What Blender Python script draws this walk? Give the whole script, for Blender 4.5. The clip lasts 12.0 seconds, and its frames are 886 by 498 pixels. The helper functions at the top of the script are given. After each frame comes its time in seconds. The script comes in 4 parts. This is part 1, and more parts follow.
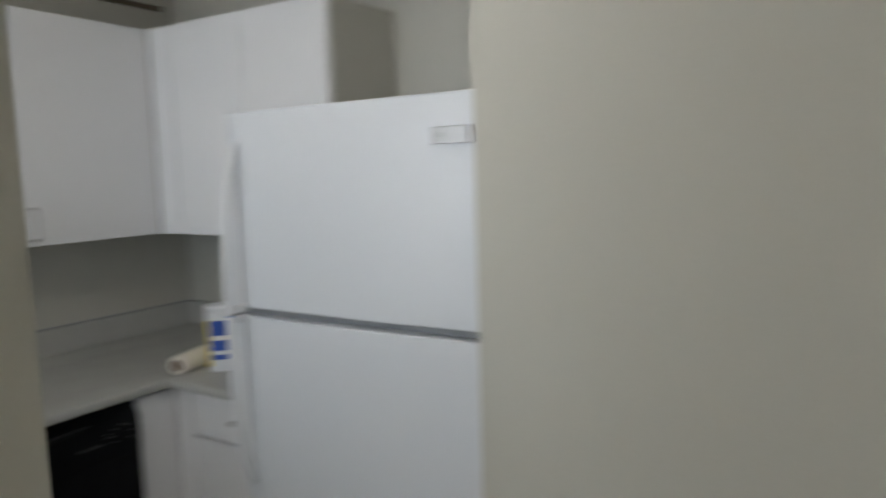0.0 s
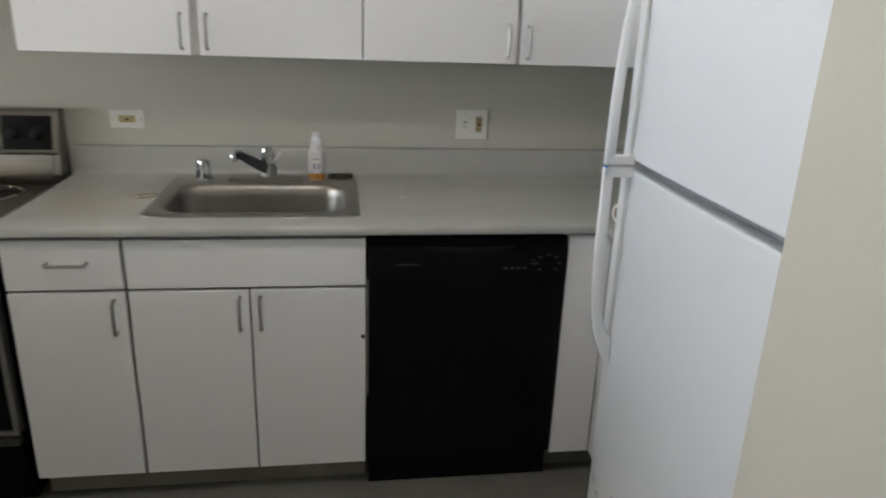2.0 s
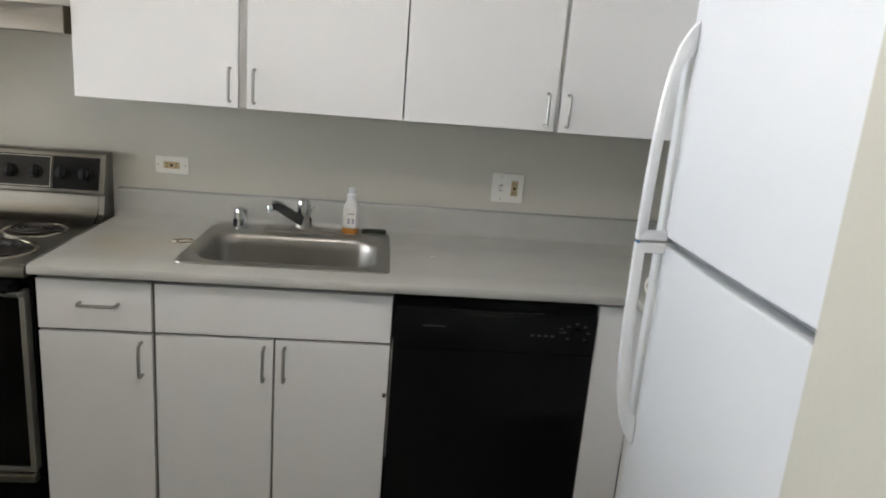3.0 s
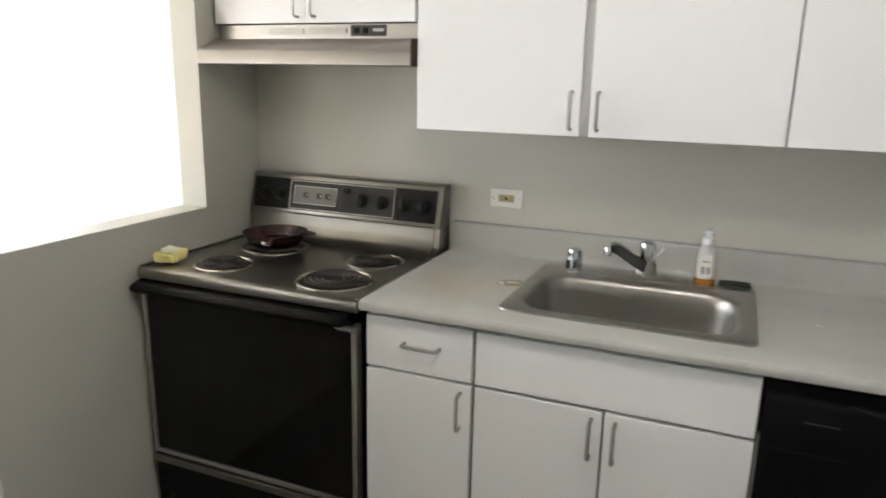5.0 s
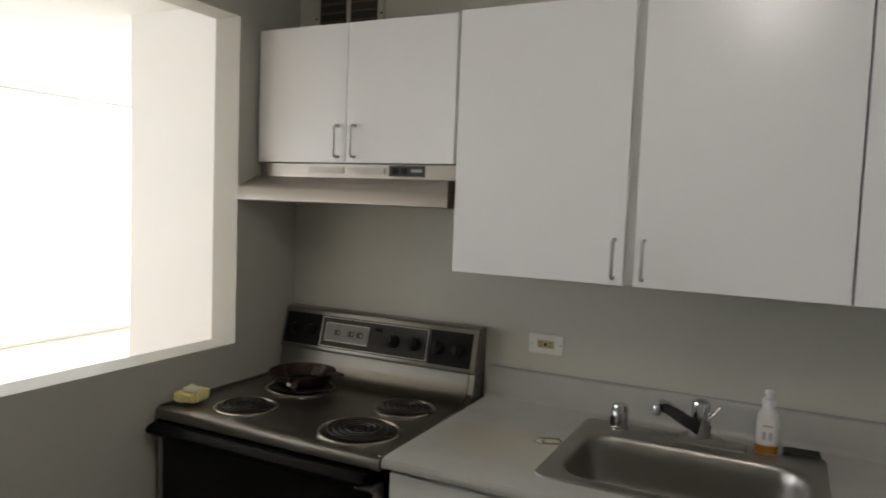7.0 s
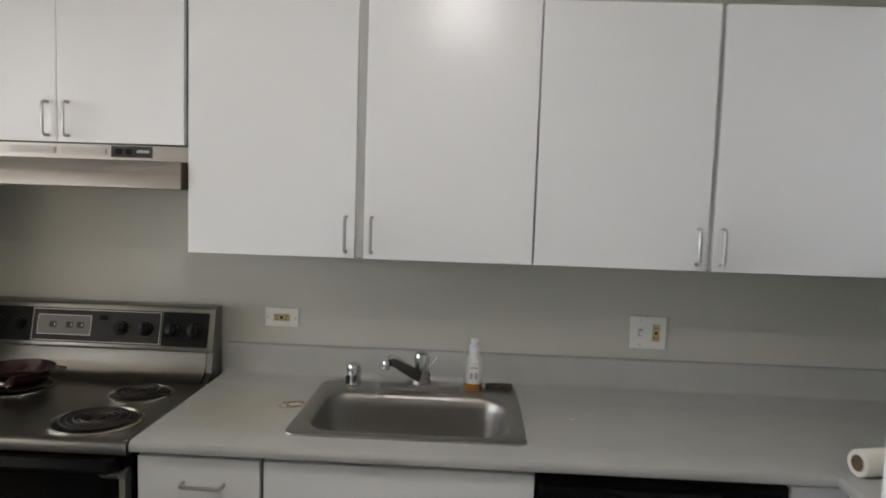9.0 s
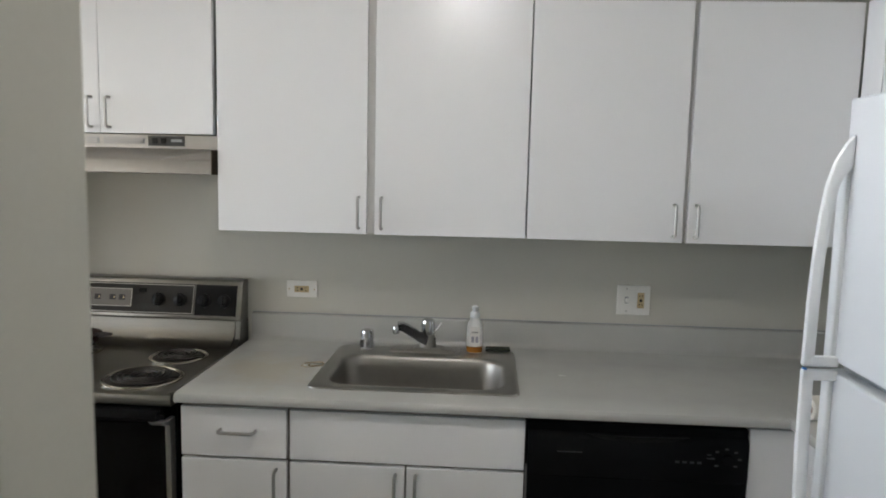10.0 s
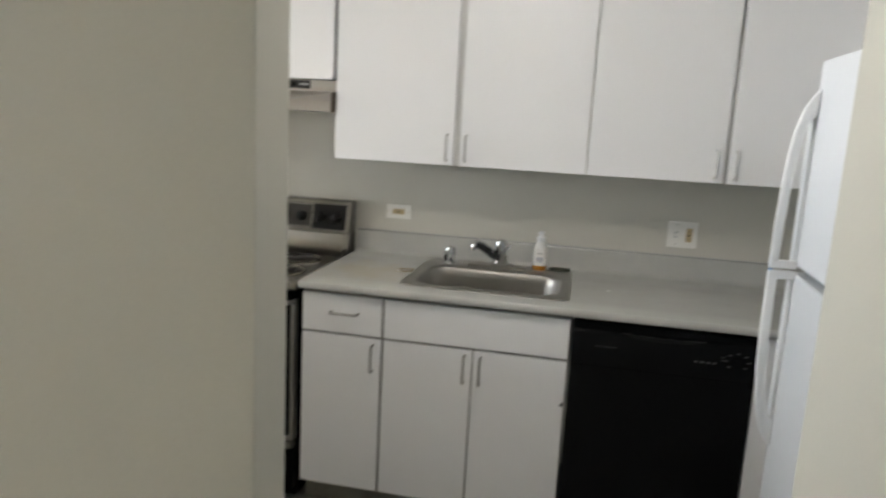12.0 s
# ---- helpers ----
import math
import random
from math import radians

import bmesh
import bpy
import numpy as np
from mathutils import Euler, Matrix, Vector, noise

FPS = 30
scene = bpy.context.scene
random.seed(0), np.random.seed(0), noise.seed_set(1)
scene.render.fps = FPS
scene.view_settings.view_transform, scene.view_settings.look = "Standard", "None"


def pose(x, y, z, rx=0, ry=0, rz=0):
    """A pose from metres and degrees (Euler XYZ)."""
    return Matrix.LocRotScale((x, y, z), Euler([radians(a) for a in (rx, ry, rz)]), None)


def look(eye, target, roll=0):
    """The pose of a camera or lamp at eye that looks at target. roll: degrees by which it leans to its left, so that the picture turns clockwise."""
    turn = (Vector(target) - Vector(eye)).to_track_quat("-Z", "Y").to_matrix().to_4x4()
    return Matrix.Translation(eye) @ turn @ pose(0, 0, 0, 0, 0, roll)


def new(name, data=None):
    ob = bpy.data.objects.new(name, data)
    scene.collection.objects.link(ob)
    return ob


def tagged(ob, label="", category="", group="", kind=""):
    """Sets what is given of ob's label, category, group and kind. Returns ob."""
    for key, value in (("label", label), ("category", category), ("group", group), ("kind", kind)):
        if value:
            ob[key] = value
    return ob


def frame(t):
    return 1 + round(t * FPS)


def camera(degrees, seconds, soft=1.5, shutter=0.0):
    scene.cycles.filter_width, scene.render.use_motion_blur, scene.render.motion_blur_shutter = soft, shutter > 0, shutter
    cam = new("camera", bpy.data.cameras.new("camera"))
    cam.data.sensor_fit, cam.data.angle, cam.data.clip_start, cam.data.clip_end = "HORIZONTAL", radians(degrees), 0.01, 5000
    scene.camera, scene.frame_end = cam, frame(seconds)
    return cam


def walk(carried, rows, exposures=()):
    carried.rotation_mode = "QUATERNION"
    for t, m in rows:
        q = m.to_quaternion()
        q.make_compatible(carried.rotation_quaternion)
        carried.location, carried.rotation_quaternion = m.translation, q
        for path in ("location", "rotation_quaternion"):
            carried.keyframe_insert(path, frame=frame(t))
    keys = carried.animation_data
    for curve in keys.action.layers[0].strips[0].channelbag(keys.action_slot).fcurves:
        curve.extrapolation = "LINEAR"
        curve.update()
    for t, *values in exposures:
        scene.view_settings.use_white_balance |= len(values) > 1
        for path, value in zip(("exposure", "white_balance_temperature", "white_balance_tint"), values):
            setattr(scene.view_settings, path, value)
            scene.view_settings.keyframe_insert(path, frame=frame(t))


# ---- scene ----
cam = camera(65.0, 12.0, 1.8, 0.5)
PATH = [
    (0, (0.339, -2.59, 1.549), (2.028, -1.542, 1.327), -1.7),
    (0.2, (0.426, -2.572, 1.541), (1.887, -1.231, 1.297), -1.6),
    (0.5, (0.556, -2.539, 1.525), (1.92, -1.116, 1.185), -0.9),
    (1, (0.724, -2.487, 1.511), (1.881, -0.909, 1.098), 0.7),
    (1.2, (0.785, -2.493, 1.492), (1.816, -0.838, 1.033), 0.5),
    (1.5, (0.843, -2.517, 1.493), (1.571, -0.744, 0.923), 1.1),
    (1.8, (0.896, -2.568, 1.482), (1.350, -0.727, 0.839), 2.6),
    (2, (0.932, -2.596, 1.496), (1.219, -0.724, 0.855), 2.2),
    (2.2, (0.945, -2.613, 1.508), (1.186, -0.722, 0.904), 2.7),
    (2.5, (0.956, -2.615, 1.511), (1.18, -0.702, 0.97), 4.1),
    (4.5, (0.91, -2.327, 1.505), (0.535, -0.417, 1.046), 1.6),
    (4.8, (0.904, -2.284, 1.494), (0.261, -0.447, 1.042), 1.3),
    (5, (0.891, -2.245, 1.496), (0.144, -0.451, 1.02), 1.2),
    (5.5, (0.865, -2.184, 1.522), (0.063, -0.39, 1.149), 1.6),
    (6, (0.875, -2.146, 1.546), (-0.024, -0.38, 1.272), 1.6),
    (6.5, (0.872, -2.127, 1.551), (-0.088, -0.381, 1.378), 1.9),
    (8.5, (0.829, -2.233, 1.553), (0.595, -0.252, 1.414), 2.4),
    (8.8, (0.820, -2.281, 1.563), (0.705, -0.294, 1.400), 2.3),
    (9, (0.828, -2.317, 1.558), (0.743, -0.326, 1.386), 1.9),
    (9.5, (0.874, -2.442, 1.549), (0.803, -0.454, 1.342), 1.4),
    (10, (0.871, -2.556, 1.559), (0.752, -0.573, 1.336), 1.3),
    (10.2, (0.856, -2.612, 1.553), (0.751, -0.632, 1.338), 1.5),
    (10.5, (0.835, -2.689, 1.552), (0.914, -0.705, 1.312), 1.8),
    (10.8, (0.837, -2.748, 1.558), (1.024, -0.776, 1.312), 2.1),
    (11, (0.852, -2.793, 1.552), (1.029, -0.816, 1.306), 2.1),
    (11.5, (0.96, -2.906, 1.541), (0.961, -0.925, 1.263), 2.4),
    (11.7, (0.995, -2.963, 1.538), (0.806, -0.999, 1.230), 2.8),
    (12, (1.013, -3.032, 1.526), (0.624, -1.105, 1.16), 3.1),
]
EXPOSURES = [(0.0, -0.84, 6350, 10), (0.5, -0.84, 6350, 10), (1.0, -0.77, 6300, 10), (1.5, -0.5, 6330, 11), (2.0, -0.27, 6380, 11), (2.5, -0.08, 6400, 11),
             (4.5, 0.36, 6490, 11), (5.0, 0.33, 6500, 11), (5.5, 0.11, 6560, 11), (6.5, -0.83, 6650, 11), (8.5, -0.48, 6480, 12), (9.0, -0.35, 6400, 12),
             (9.5, -0.26, 6310, 11), (10.5, -0.2, 6220, 10), (11.0, -0.3, 6320, 10), (11.5, -0.33, 6400, 10), (12.0, -0.01, 6490, 10)]
walk(cam, [(t, look(eye, target, roll)) for t, eye, target, roll in PATH], EXPOSURES)
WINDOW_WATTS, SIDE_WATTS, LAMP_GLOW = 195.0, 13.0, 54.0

# ---- world and light ----
world = bpy.data.worlds.new("world")
scene.world = world
world.use_nodes = True
wn = world.node_tree
sky = wn.nodes.new("ShaderNodeTexSky")
sky.sky_type = "NISHITA"
sky.sun_disc = False
sky.sun_elevation, sky.sun_rotation = radians(42), radians(200)
wn.links.new(sky.outputs[0], wn.nodes["Background"].inputs[0])
wn.nodes["Background"].inputs[1].default_value = 0.12

sun_data = bpy.data.lights.new("sun", "SUN")
sun_data.energy, sun_data.angle, sun_data.color = 2.5, radians(0.5), (1, 0.95, 0.87)
sun = new("sun", sun_data)
sun.matrix_world = look((-9, -26, 22), (0, 0, 0))

# daylight of the big living-room window
day_data = bpy.data.lights.new("window_daylight", "AREA")
day_data.shape, day_data.size, day_data.size_y = "RECTANGLE", 7.2, 1.75
day_data.energy, day_data.color = WINDOW_WATTS, (0.60, 0.79, 1.0)
day = new("window_daylight", day_data)
day.matrix_world = look((-5.62, -0.3, 1.45), (0, -0.3, 1.4))


# unseen side window, assumed; adds warm light on the stove-side cabinets
side_data = bpy.data.lights.new("assumed_side_daylight", "AREA")
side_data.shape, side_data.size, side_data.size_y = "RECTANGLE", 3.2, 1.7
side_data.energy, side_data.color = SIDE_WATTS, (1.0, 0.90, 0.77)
side_day = new("assumed_side_daylight", side_data)
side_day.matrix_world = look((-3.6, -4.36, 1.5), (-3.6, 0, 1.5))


# ---- materials ----
def material(name, color, rough=0.5, metal=0.0, vary=0.05, scale=6.0, grain=120.0, bump=0.05, dirt=None, dirt_amount=0.0, stretch=(1, 1, 1), coat=0.0, spec=0.5, gloss_vary=0.2):
    """A surface with broad and fine variation, and a fine relief."""
    m = bpy.data.materials.new(name)
    m.use_nodes = True
    nt = m.node_tree
    n, link = nt.nodes, nt.links.new
    b = n["Principled BSDF"]
    b.inputs["Metallic"].default_value = metal
    b.inputs["Coat Weight"].default_value = coat
    b.inputs["Specular IOR Level"].default_value = spec
    co = n.new("ShaderNodeTexCoord")
    mp = n.new("ShaderNodeMapping")
    mp.inputs["Scale"].default_value = stretch
    link(co.outputs["Object"], mp.inputs[0])
    big = n.new("ShaderNodeTexNoise")
    big.inputs["Scale"].default_value, big.inputs["Detail"].default_value = scale, 4
    fine = n.new("ShaderNodeTexNoise")
    fine.inputs["Scale"].default_value, fine.inputs["Detail"].default_value = grain, 3
    for t in (big, fine):
        link(mp.outputs[0], t.inputs[0])
    add = n.new("ShaderNodeMath")
    add.operation = "MULTIPLY_ADD"
    add.inputs[1].default_value = 0.45
    link(fine.outputs[0], add.inputs[0])
    half = n.new("ShaderNodeMath")
    half.operation = "MULTIPLY"
    half.inputs[1].default_value = 0.55
    link(big.outputs[0], half.inputs[0])
    link(half.outputs[0], add.inputs[2])
    ramp = n.new("ShaderNodeValToRGB")
    ramp.color_ramp.elements[0].position, ramp.color_ramp.elements[1].position = 0.3, 0.7
    ramp.color_ramp.elements[0].color = (*[c * (1 - vary) for c in color], 1)
    ramp.color_ramp.elements[1].color = (*[min(1, c * (1 + vary)) for c in color], 1)
    link(add.outputs[0], ramp.inputs[0])
    out = ramp.outputs[0]
    if dirt:
        spots = n.new("ShaderNodeTexNoise")
        spots.inputs["Scale"].default_value, spots.inputs["Detail"].default_value = scale * 0.7, 6
        link(mp.outputs[0], spots.inputs[0])
        cut = n.new("ShaderNodeMapRange")
        cut.inputs["From Min"].default_value, cut.inputs["From Max"].default_value = 0.55, 0.8
        cut.inputs["To Max"].default_value = dirt_amount
        link(spots.outputs[0], cut.inputs[0])
        mix = n.new("ShaderNodeMix")
        mix.data_type = "RGBA"
        link(cut.outputs[0], mix.inputs[0])
        link(out, mix.inputs[6])
        mix.inputs[7].default_value = (*dirt, 1)
        out = mix.outputs[2]
    link(out, b.inputs["Base Color"])
    rr = n.new("ShaderNodeMapRange")
    rr.inputs["To Min"].default_value, rr.inputs["To Max"].default_value = max(0.02, rough * (1 - gloss_vary)), min(1, rough * (1 + gloss_vary))
    link(big.outputs[0], rr.inputs[0])
    link(rr.outputs[0], b.inputs["Roughness"])
    if bump:
        bp = n.new("ShaderNodeBump")
        bp.inputs["Strength"].default_value, bp.inputs["Distance"].default_value = bump, 0.002
        link(fine.outputs[0], bp.inputs["Height"])
        link(bp.outputs[0], b.inputs["Normal"])
    return m


def glow(name, color, strength):
    m = bpy.data.materials.new(name)
    m.use_nodes = True
    b = m.node_tree.nodes["Principled BSDF"]
    b.inputs["Base Color"].default_value = (*color, 1)
    b.inputs["Emission Color"].default_value = (*color, 1)
    b.inputs["Emission Strength"].default_value = strength
    return m


def clear(name, color, rough=0.0, ior=1.45, amount=1.0):
    m = bpy.data.materials.new(name)
    m.use_nodes = True
    b = m.node_tree.nodes["Principled BSDF"]
    b.inputs["Base Color"].default_value = (*color, 1)
    b.inputs["Roughness"].default_value = rough
    b.inputs["IOR"].default_value = ior
    b.inputs["Transmission Weight"].default_value = amount
    return m


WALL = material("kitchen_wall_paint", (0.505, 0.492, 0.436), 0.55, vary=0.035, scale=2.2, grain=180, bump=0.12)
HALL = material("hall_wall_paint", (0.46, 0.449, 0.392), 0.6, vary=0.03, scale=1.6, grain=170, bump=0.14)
LIVING = material("living_wall_paint", (0.86, 0.85, 0.82), 0.7, vary=0.02, scale=2, grain=160, bump=0.1)
CEILING = material("ceiling_paint", (0.80, 0.79, 0.75), 0.8, vary=0.03, scale=3, grain=90, bump=0.3)
VINYL = material("vinyl_floor", (0.17, 0.165, 0.145), 0.42, vary=0.16, scale=5, grain=70, bump=0.06, dirt=(0.09, 0.08, 0.065), dirt_amount=0.6)
OAK = material("oak_floor", (0.56, 0.42, 0.28), 0.35, vary=0.25, scale=3, grain=40, bump=0.08, stretch=(1, 9, 1))
DOOR = material("white_laminate", (0.82, 0.815, 0.815), 0.25, vary=0.0, scale=5, grain=260, bump=0.03, gloss_vary=0.0)
CARCASS = material("carcass_laminate", (0.60, 0.59, 0.57), 0.5, vary=0.04, scale=4)
EDGE = material("dark_gap_board", (0.19, 0.18, 0.155), 0.7, vary=0.15, scale=8)
TOE = material("toe_kick_board", (0.30, 0.28, 0.235), 0.6, vary=0.14, scale=7, dirt=(0.12, 0.10, 0.08), dirt_amount=0.7)
COUNTER = material("speckled_grey_laminate", (0.43, 0.429, 0.402), 0.2, vary=0.05, scale=9, grain=420, bump=0.025, dirt=(0.42, 0.40, 0.35), dirt_amount=0.3)
cn_, cl_ = COUNTER.node_tree.nodes, COUNTER.node_tree.links.new
where = cn_.new("ShaderNodeTexCoord")
warp = cn_.new("ShaderNodeTexNoise")
warp.inputs["Scale"].default_value, warp.inputs["Detail"].default_value = 9.0, 5
spread = cn_.new("ShaderNodeVectorMath")
spread.operation = "DISTANCE"
spread.inputs[1].default_value = (-0.80, -0.07, 0.038)   # by the stove side of the sink
wet = cn_.new("ShaderNodeMath")
wet.operation = "MULTIPLY_ADD"
wet.inputs[1].default_value = 0.42
edge_ = cn_.new("ShaderNodeMapRange")
edge_.inputs["From Min"].default_value, edge_.inputs["From Max"].default_value = 0.42, 0.28
edge_.inputs["To Max"].default_value = 0.45
tan_mix = cn_.new("ShaderNodeMix")
tan_mix.data_type = "RGBA"
tan_mix.inputs[7].default_value = (0.44, 0.385, 0.28, 1)
cl_(where.outputs["Object"], warp.inputs[0])
cl_(where.outputs["Object"], spread.inputs[0])
cl_(warp.outputs[0], wet.inputs[0])
cl_(spread.outputs["Value"], wet.inputs[2])
cl_(wet.outputs[0], edge_.inputs[0])
cl_(edge_.outputs[0], tan_mix.inputs[0])
cl_(cn_["Principled BSDF"].inputs["Base Color"].links[0].from_socket, tan_mix.inputs[6])
cl_(tan_mix.outputs[2], cn_["Principled BSDF"].inputs["Base Color"])
STEEL = material("brushed_steel", (0.235, 0.224, 0.203), 0.31, 1.0, vary=0.09, scale=6, grain=90, bump=0.05, stretch=(0.6, 8, 8), dirt=(0.30, 0.26, 0.20), dirt_amount=0.35)
SINKST = material("satin_sink_steel", (0.36, 0.345, 0.32), 0.37, 1.0, vary=0.05, scale=5, grain=60, bump=0, dirt=(0.36, 0.31, 0.24), dirt_amount=0.25, gloss_vary=0.12)
HOODST = material("hood_enamel", (0.36, 0.335, 0.30), 0.36, 0.6, vary=0.07, scale=5, grain=90, bump=0.04, stretch=(0.6, 7, 7), dirt=(0.36, 0.29, 0.20), dirt_amount=0.4)
CHROME = material("chrome", (0.56, 0.57, 0.58), 0.12, 1.0, vary=0.03, bump=0)
NICKEL = material("satin_nickel", (0.46, 0.45, 0.43), 0.46, 1.0, vary=0.05, scale=30, bump=0.02)
BLACK = material("black_enamel", (0.006, 0.006, 0.0062), 0.14, vary=0.2, scale=5, grain=150, bump=0.02, spec=0.09)
GLASSBLACK = material("black_oven_glass", (0.005, 0.0047, 0.0045), 0.1, vary=0.2, scale=3, bump=0.0, spec=0.2)
PANEL = material("control_panel_black", (0.013, 0.0125, 0.012), 0.35, vary=0.15, scale=12, spec=0.06)
TRIM = material("pale_trim", (0.42, 0.40, 0.36), 0.35, 0.4)
KNOB = material("black_knob", (0.009, 0.0085, 0.008), 0.4, spec=0.15, vary=0.1, scale=12)
# chrome of the spout, with its dark reflection put into the base colour
DARKREFLECT = material("chrome_with_dark_reflection", (0.085, 0.083, 0.085), 0.24, 0.9, vary=0.1, scale=20, bump=0.02)
PANELBROWN = material("control_panel_grey_brown", (0.037, 0.034, 0.030), 0.4, 0.0, spec=0.1, vary=0.1, scale=12)
PRINT = material("pale_print", (0.34, 0.34, 0.33), 0.5)
DIMPRINT = material("dim_print", (0.05, 0.05, 0.049), 0.5)
COIL = material("burner_coil", (0.035, 0.031, 0.028), 0.42, 0.4, vary=0.3, scale=20, bump=0.15)
DRIP = material("drip_pan_chrome", (0.55, 0.52, 0.47), 0.18, 1.0, vary=0.25, scale=14, dirt=(0.10, 0.08, 0.06), dirt_amount=0.8)
BURNT = material("burnt_drip_bowl", (0.06, 0.052, 0.045), 0.32, 0.8, vary=0.4, scale=16, bump=0.08, dirt=(0.02, 0.016, 0.013), dirt_amount=0.9)
FRIDGE = material("white_fridge_enamel", (0.63, 0.65, 0.675), 0.3, vary=0.012, scale=2, grain=520, bump=0.10)
PLASTIC = material("white_plastic", (0.78, 0.79, 0.80), 0.35, vary=0.02, scale=4, bump=0.01)
BADGE = material("grey_badge", (0.42, 0.42, 0.42), 0.35, 0.3, vary=0.05, scale=20, bump=0.01)
GASKET = material("grey_gasket", (0.26, 0.27, 0.28), 0.6, vary=0.1, scale=12)
PLATE = material("white_cover_plate", (0.72, 0.71, 0.67), 0.4, vary=0.02, scale=12, bump=0.01)
BEIGE = material("aged_beige_plastic", (0.46, 0.36, 0.20), 0.4, vary=0.08, scale=20, bump=0.01)
DARK = material("dark_slot", (0.02, 0.017, 0.014), 0.6)
RED = material("dark_red_enamel", (0.028, 0.0085, 0.008), 0.22, vary=0.25, scale=9, dirt=(0.012, 0.008, 0.007), dirt_amount=0.8)
PANBLACK = material("worn_nonstick", (0.016, 0.012, 0.011), 0.4, vary=0.3, scale=15, bump=0.05)
YELLOW = material("yellow_sponge_foam", (0.78, 0.70, 0.30), 0.9, vary=0.16, scale=22, grain=160, bump=0.7)
PALE = material("pale_sponge_wrap", (0.78, 0.77, 0.60), 0.6, vary=0.1, scale=20, bump=0.2)
GREEN = material("dark_green_scrub_pad", (0.028, 0.034, 0.018), 0.95, vary=0.4, scale=40, grain=300, bump=0.9)
BOTTLE = clear("frosted_bottle", (0.90, 0.89, 0.87), 0.35, 1.2, 0.5)
SOAP = clear("amber_soap", (0.66, 0.30, 0.06), 0.12, 1.33, 0.6)
LABEL = material("paper_label", (0.80, 0.78, 0.75), 0.5, vary=0.04, scale=30)
LABELGREY = material("label_grey_blocks", (0.36, 0.36, 0.42), 0.5)
ROLL = material("cream_paper_roll", (0.78, 0.74, 0.66), 0.8, vary=0.06, scale=20, bump=0.15)
CARD = material("brown_cardboard", (0.16, 0.10, 0.06), 0.9, vary=0.2, scale=30)
BLUE = material("blue_label", (0.03, 0.09, 0.42), 0.4)
YLABEL = material("yellow_label", (0.85, 0.66, 0.05), 0.4)
BLUETAPE = material("blue_tape", (0.03, 0.22, 0.55), 0.5)
SCRAP = material("tan_scrap", (0.31, 0.25, 0.165), 0.85, vary=0.3, scale=40, bump=0.3)
STAIN = material("pale_green_smear", (0.43, 0.42, 0.38), 0.3, vary=0.08, scale=30)
VENTFRAME = material("painted_vent_frame", (0.50, 0.48, 0.41), 0.6, vary=0.05, scale=12)
BROWN = material("dark_brown_strip", (0.09, 0.068, 0.045), 0.7, vary=0.2, scale=14)
LAMP = glow("lamp_glass", (1.0, 0.945, 0.90), LAMP_GLOW)
PANE = clear("window_glass", (1, 1, 1), 0.0, 1.45, 1.0)
ALU = material("aluminium_frame", (0.6, 0.6, 0.6), 0.4, 0.8)
PAVE = material("distant_ground", (0.16, 0.17, 0.12), 0.9, vary=0.3, scale=0.2, bump=0)


# ---- mesh helpers ----
BASE = {}


def finish(bm, name, mat, smooth=35):
    me = bpy.data.meshes.new(name)
    bm.normal_update()
    for f in bm.faces:
        f.smooth = True
    for e in bm.edges:
        if len(e.link_faces) == 2 and e.calc_face_angle(0) > radians(smooth):
            e.smooth = False
    bm.to_mesh(me)
    bm.free()
    me.materials.append(mat)
    return me


def thing(name, at, label, category, group=""):
    ob = new(name)
    ob.location = at
    ob.empty_display_size = 0.1
    BASE[ob.name] = Vector(at)
    return tagged(ob, label, category, group)


def part(name, bm, mat, parent, label="", smooth=35):
    """One mesh under a thing or a part; bm is in world places."""
    at = BASE[parent.name]
    bmesh.ops.translate(bm, verts=bm.verts, vec=-at)
    ob = new(name, finish(bm, name, mat, smooth))
    ob.parent = parent
    BASE[ob.name] = at
    if label:
        ob["label"] = label
    return ob


def solo(name, bm, mat, label, category, kind="", group="", at=None, smooth=35):
    """A thing or piece of the setting that is one mesh."""
    at = Vector(at) if at else Vector((0, 0, 0))
    bmesh.ops.translate(bm, verts=bm.verts, vec=-at)
    ob = new(name, finish(bm, name, mat, smooth))
    ob.location = at
    BASE[ob.name] = at
    return tagged(ob, label, category, group, kind)


def box(x0, x1, y0, y1, z0, z1, bevel=0.0, segs=2, bm=None):
    b = bmesh.new()
    bmesh.ops.create_cube(b, size=1)
    for v in b.verts:
        v.co = Vector((x0 + (v.co.x + 0.5) * (x1 - x0), y0 + (v.co.y + 0.5) * (y1 - y0), z0 + (v.co.z + 0.5) * (z1 - z0)))
    if bevel:
        bmesh.ops.bevel(b, geom=list(b.edges), offset=bevel, segments=segs, profile=0.5, affect="EDGES")
        b.normal_update()
        for f in b.faces:
            if max(abs(c) for c in f.normal) > 0.999:
                for e in f.edges:
                    e.smooth = False
    return joined(bm, b) if bm else b


def joined(a, b):
    me = bpy.data.meshes.new("tmp")
    b.to_mesh(me)
    a.from_mesh(me)
    bpy.data.meshes.remove(me)
    b.free()
    return a


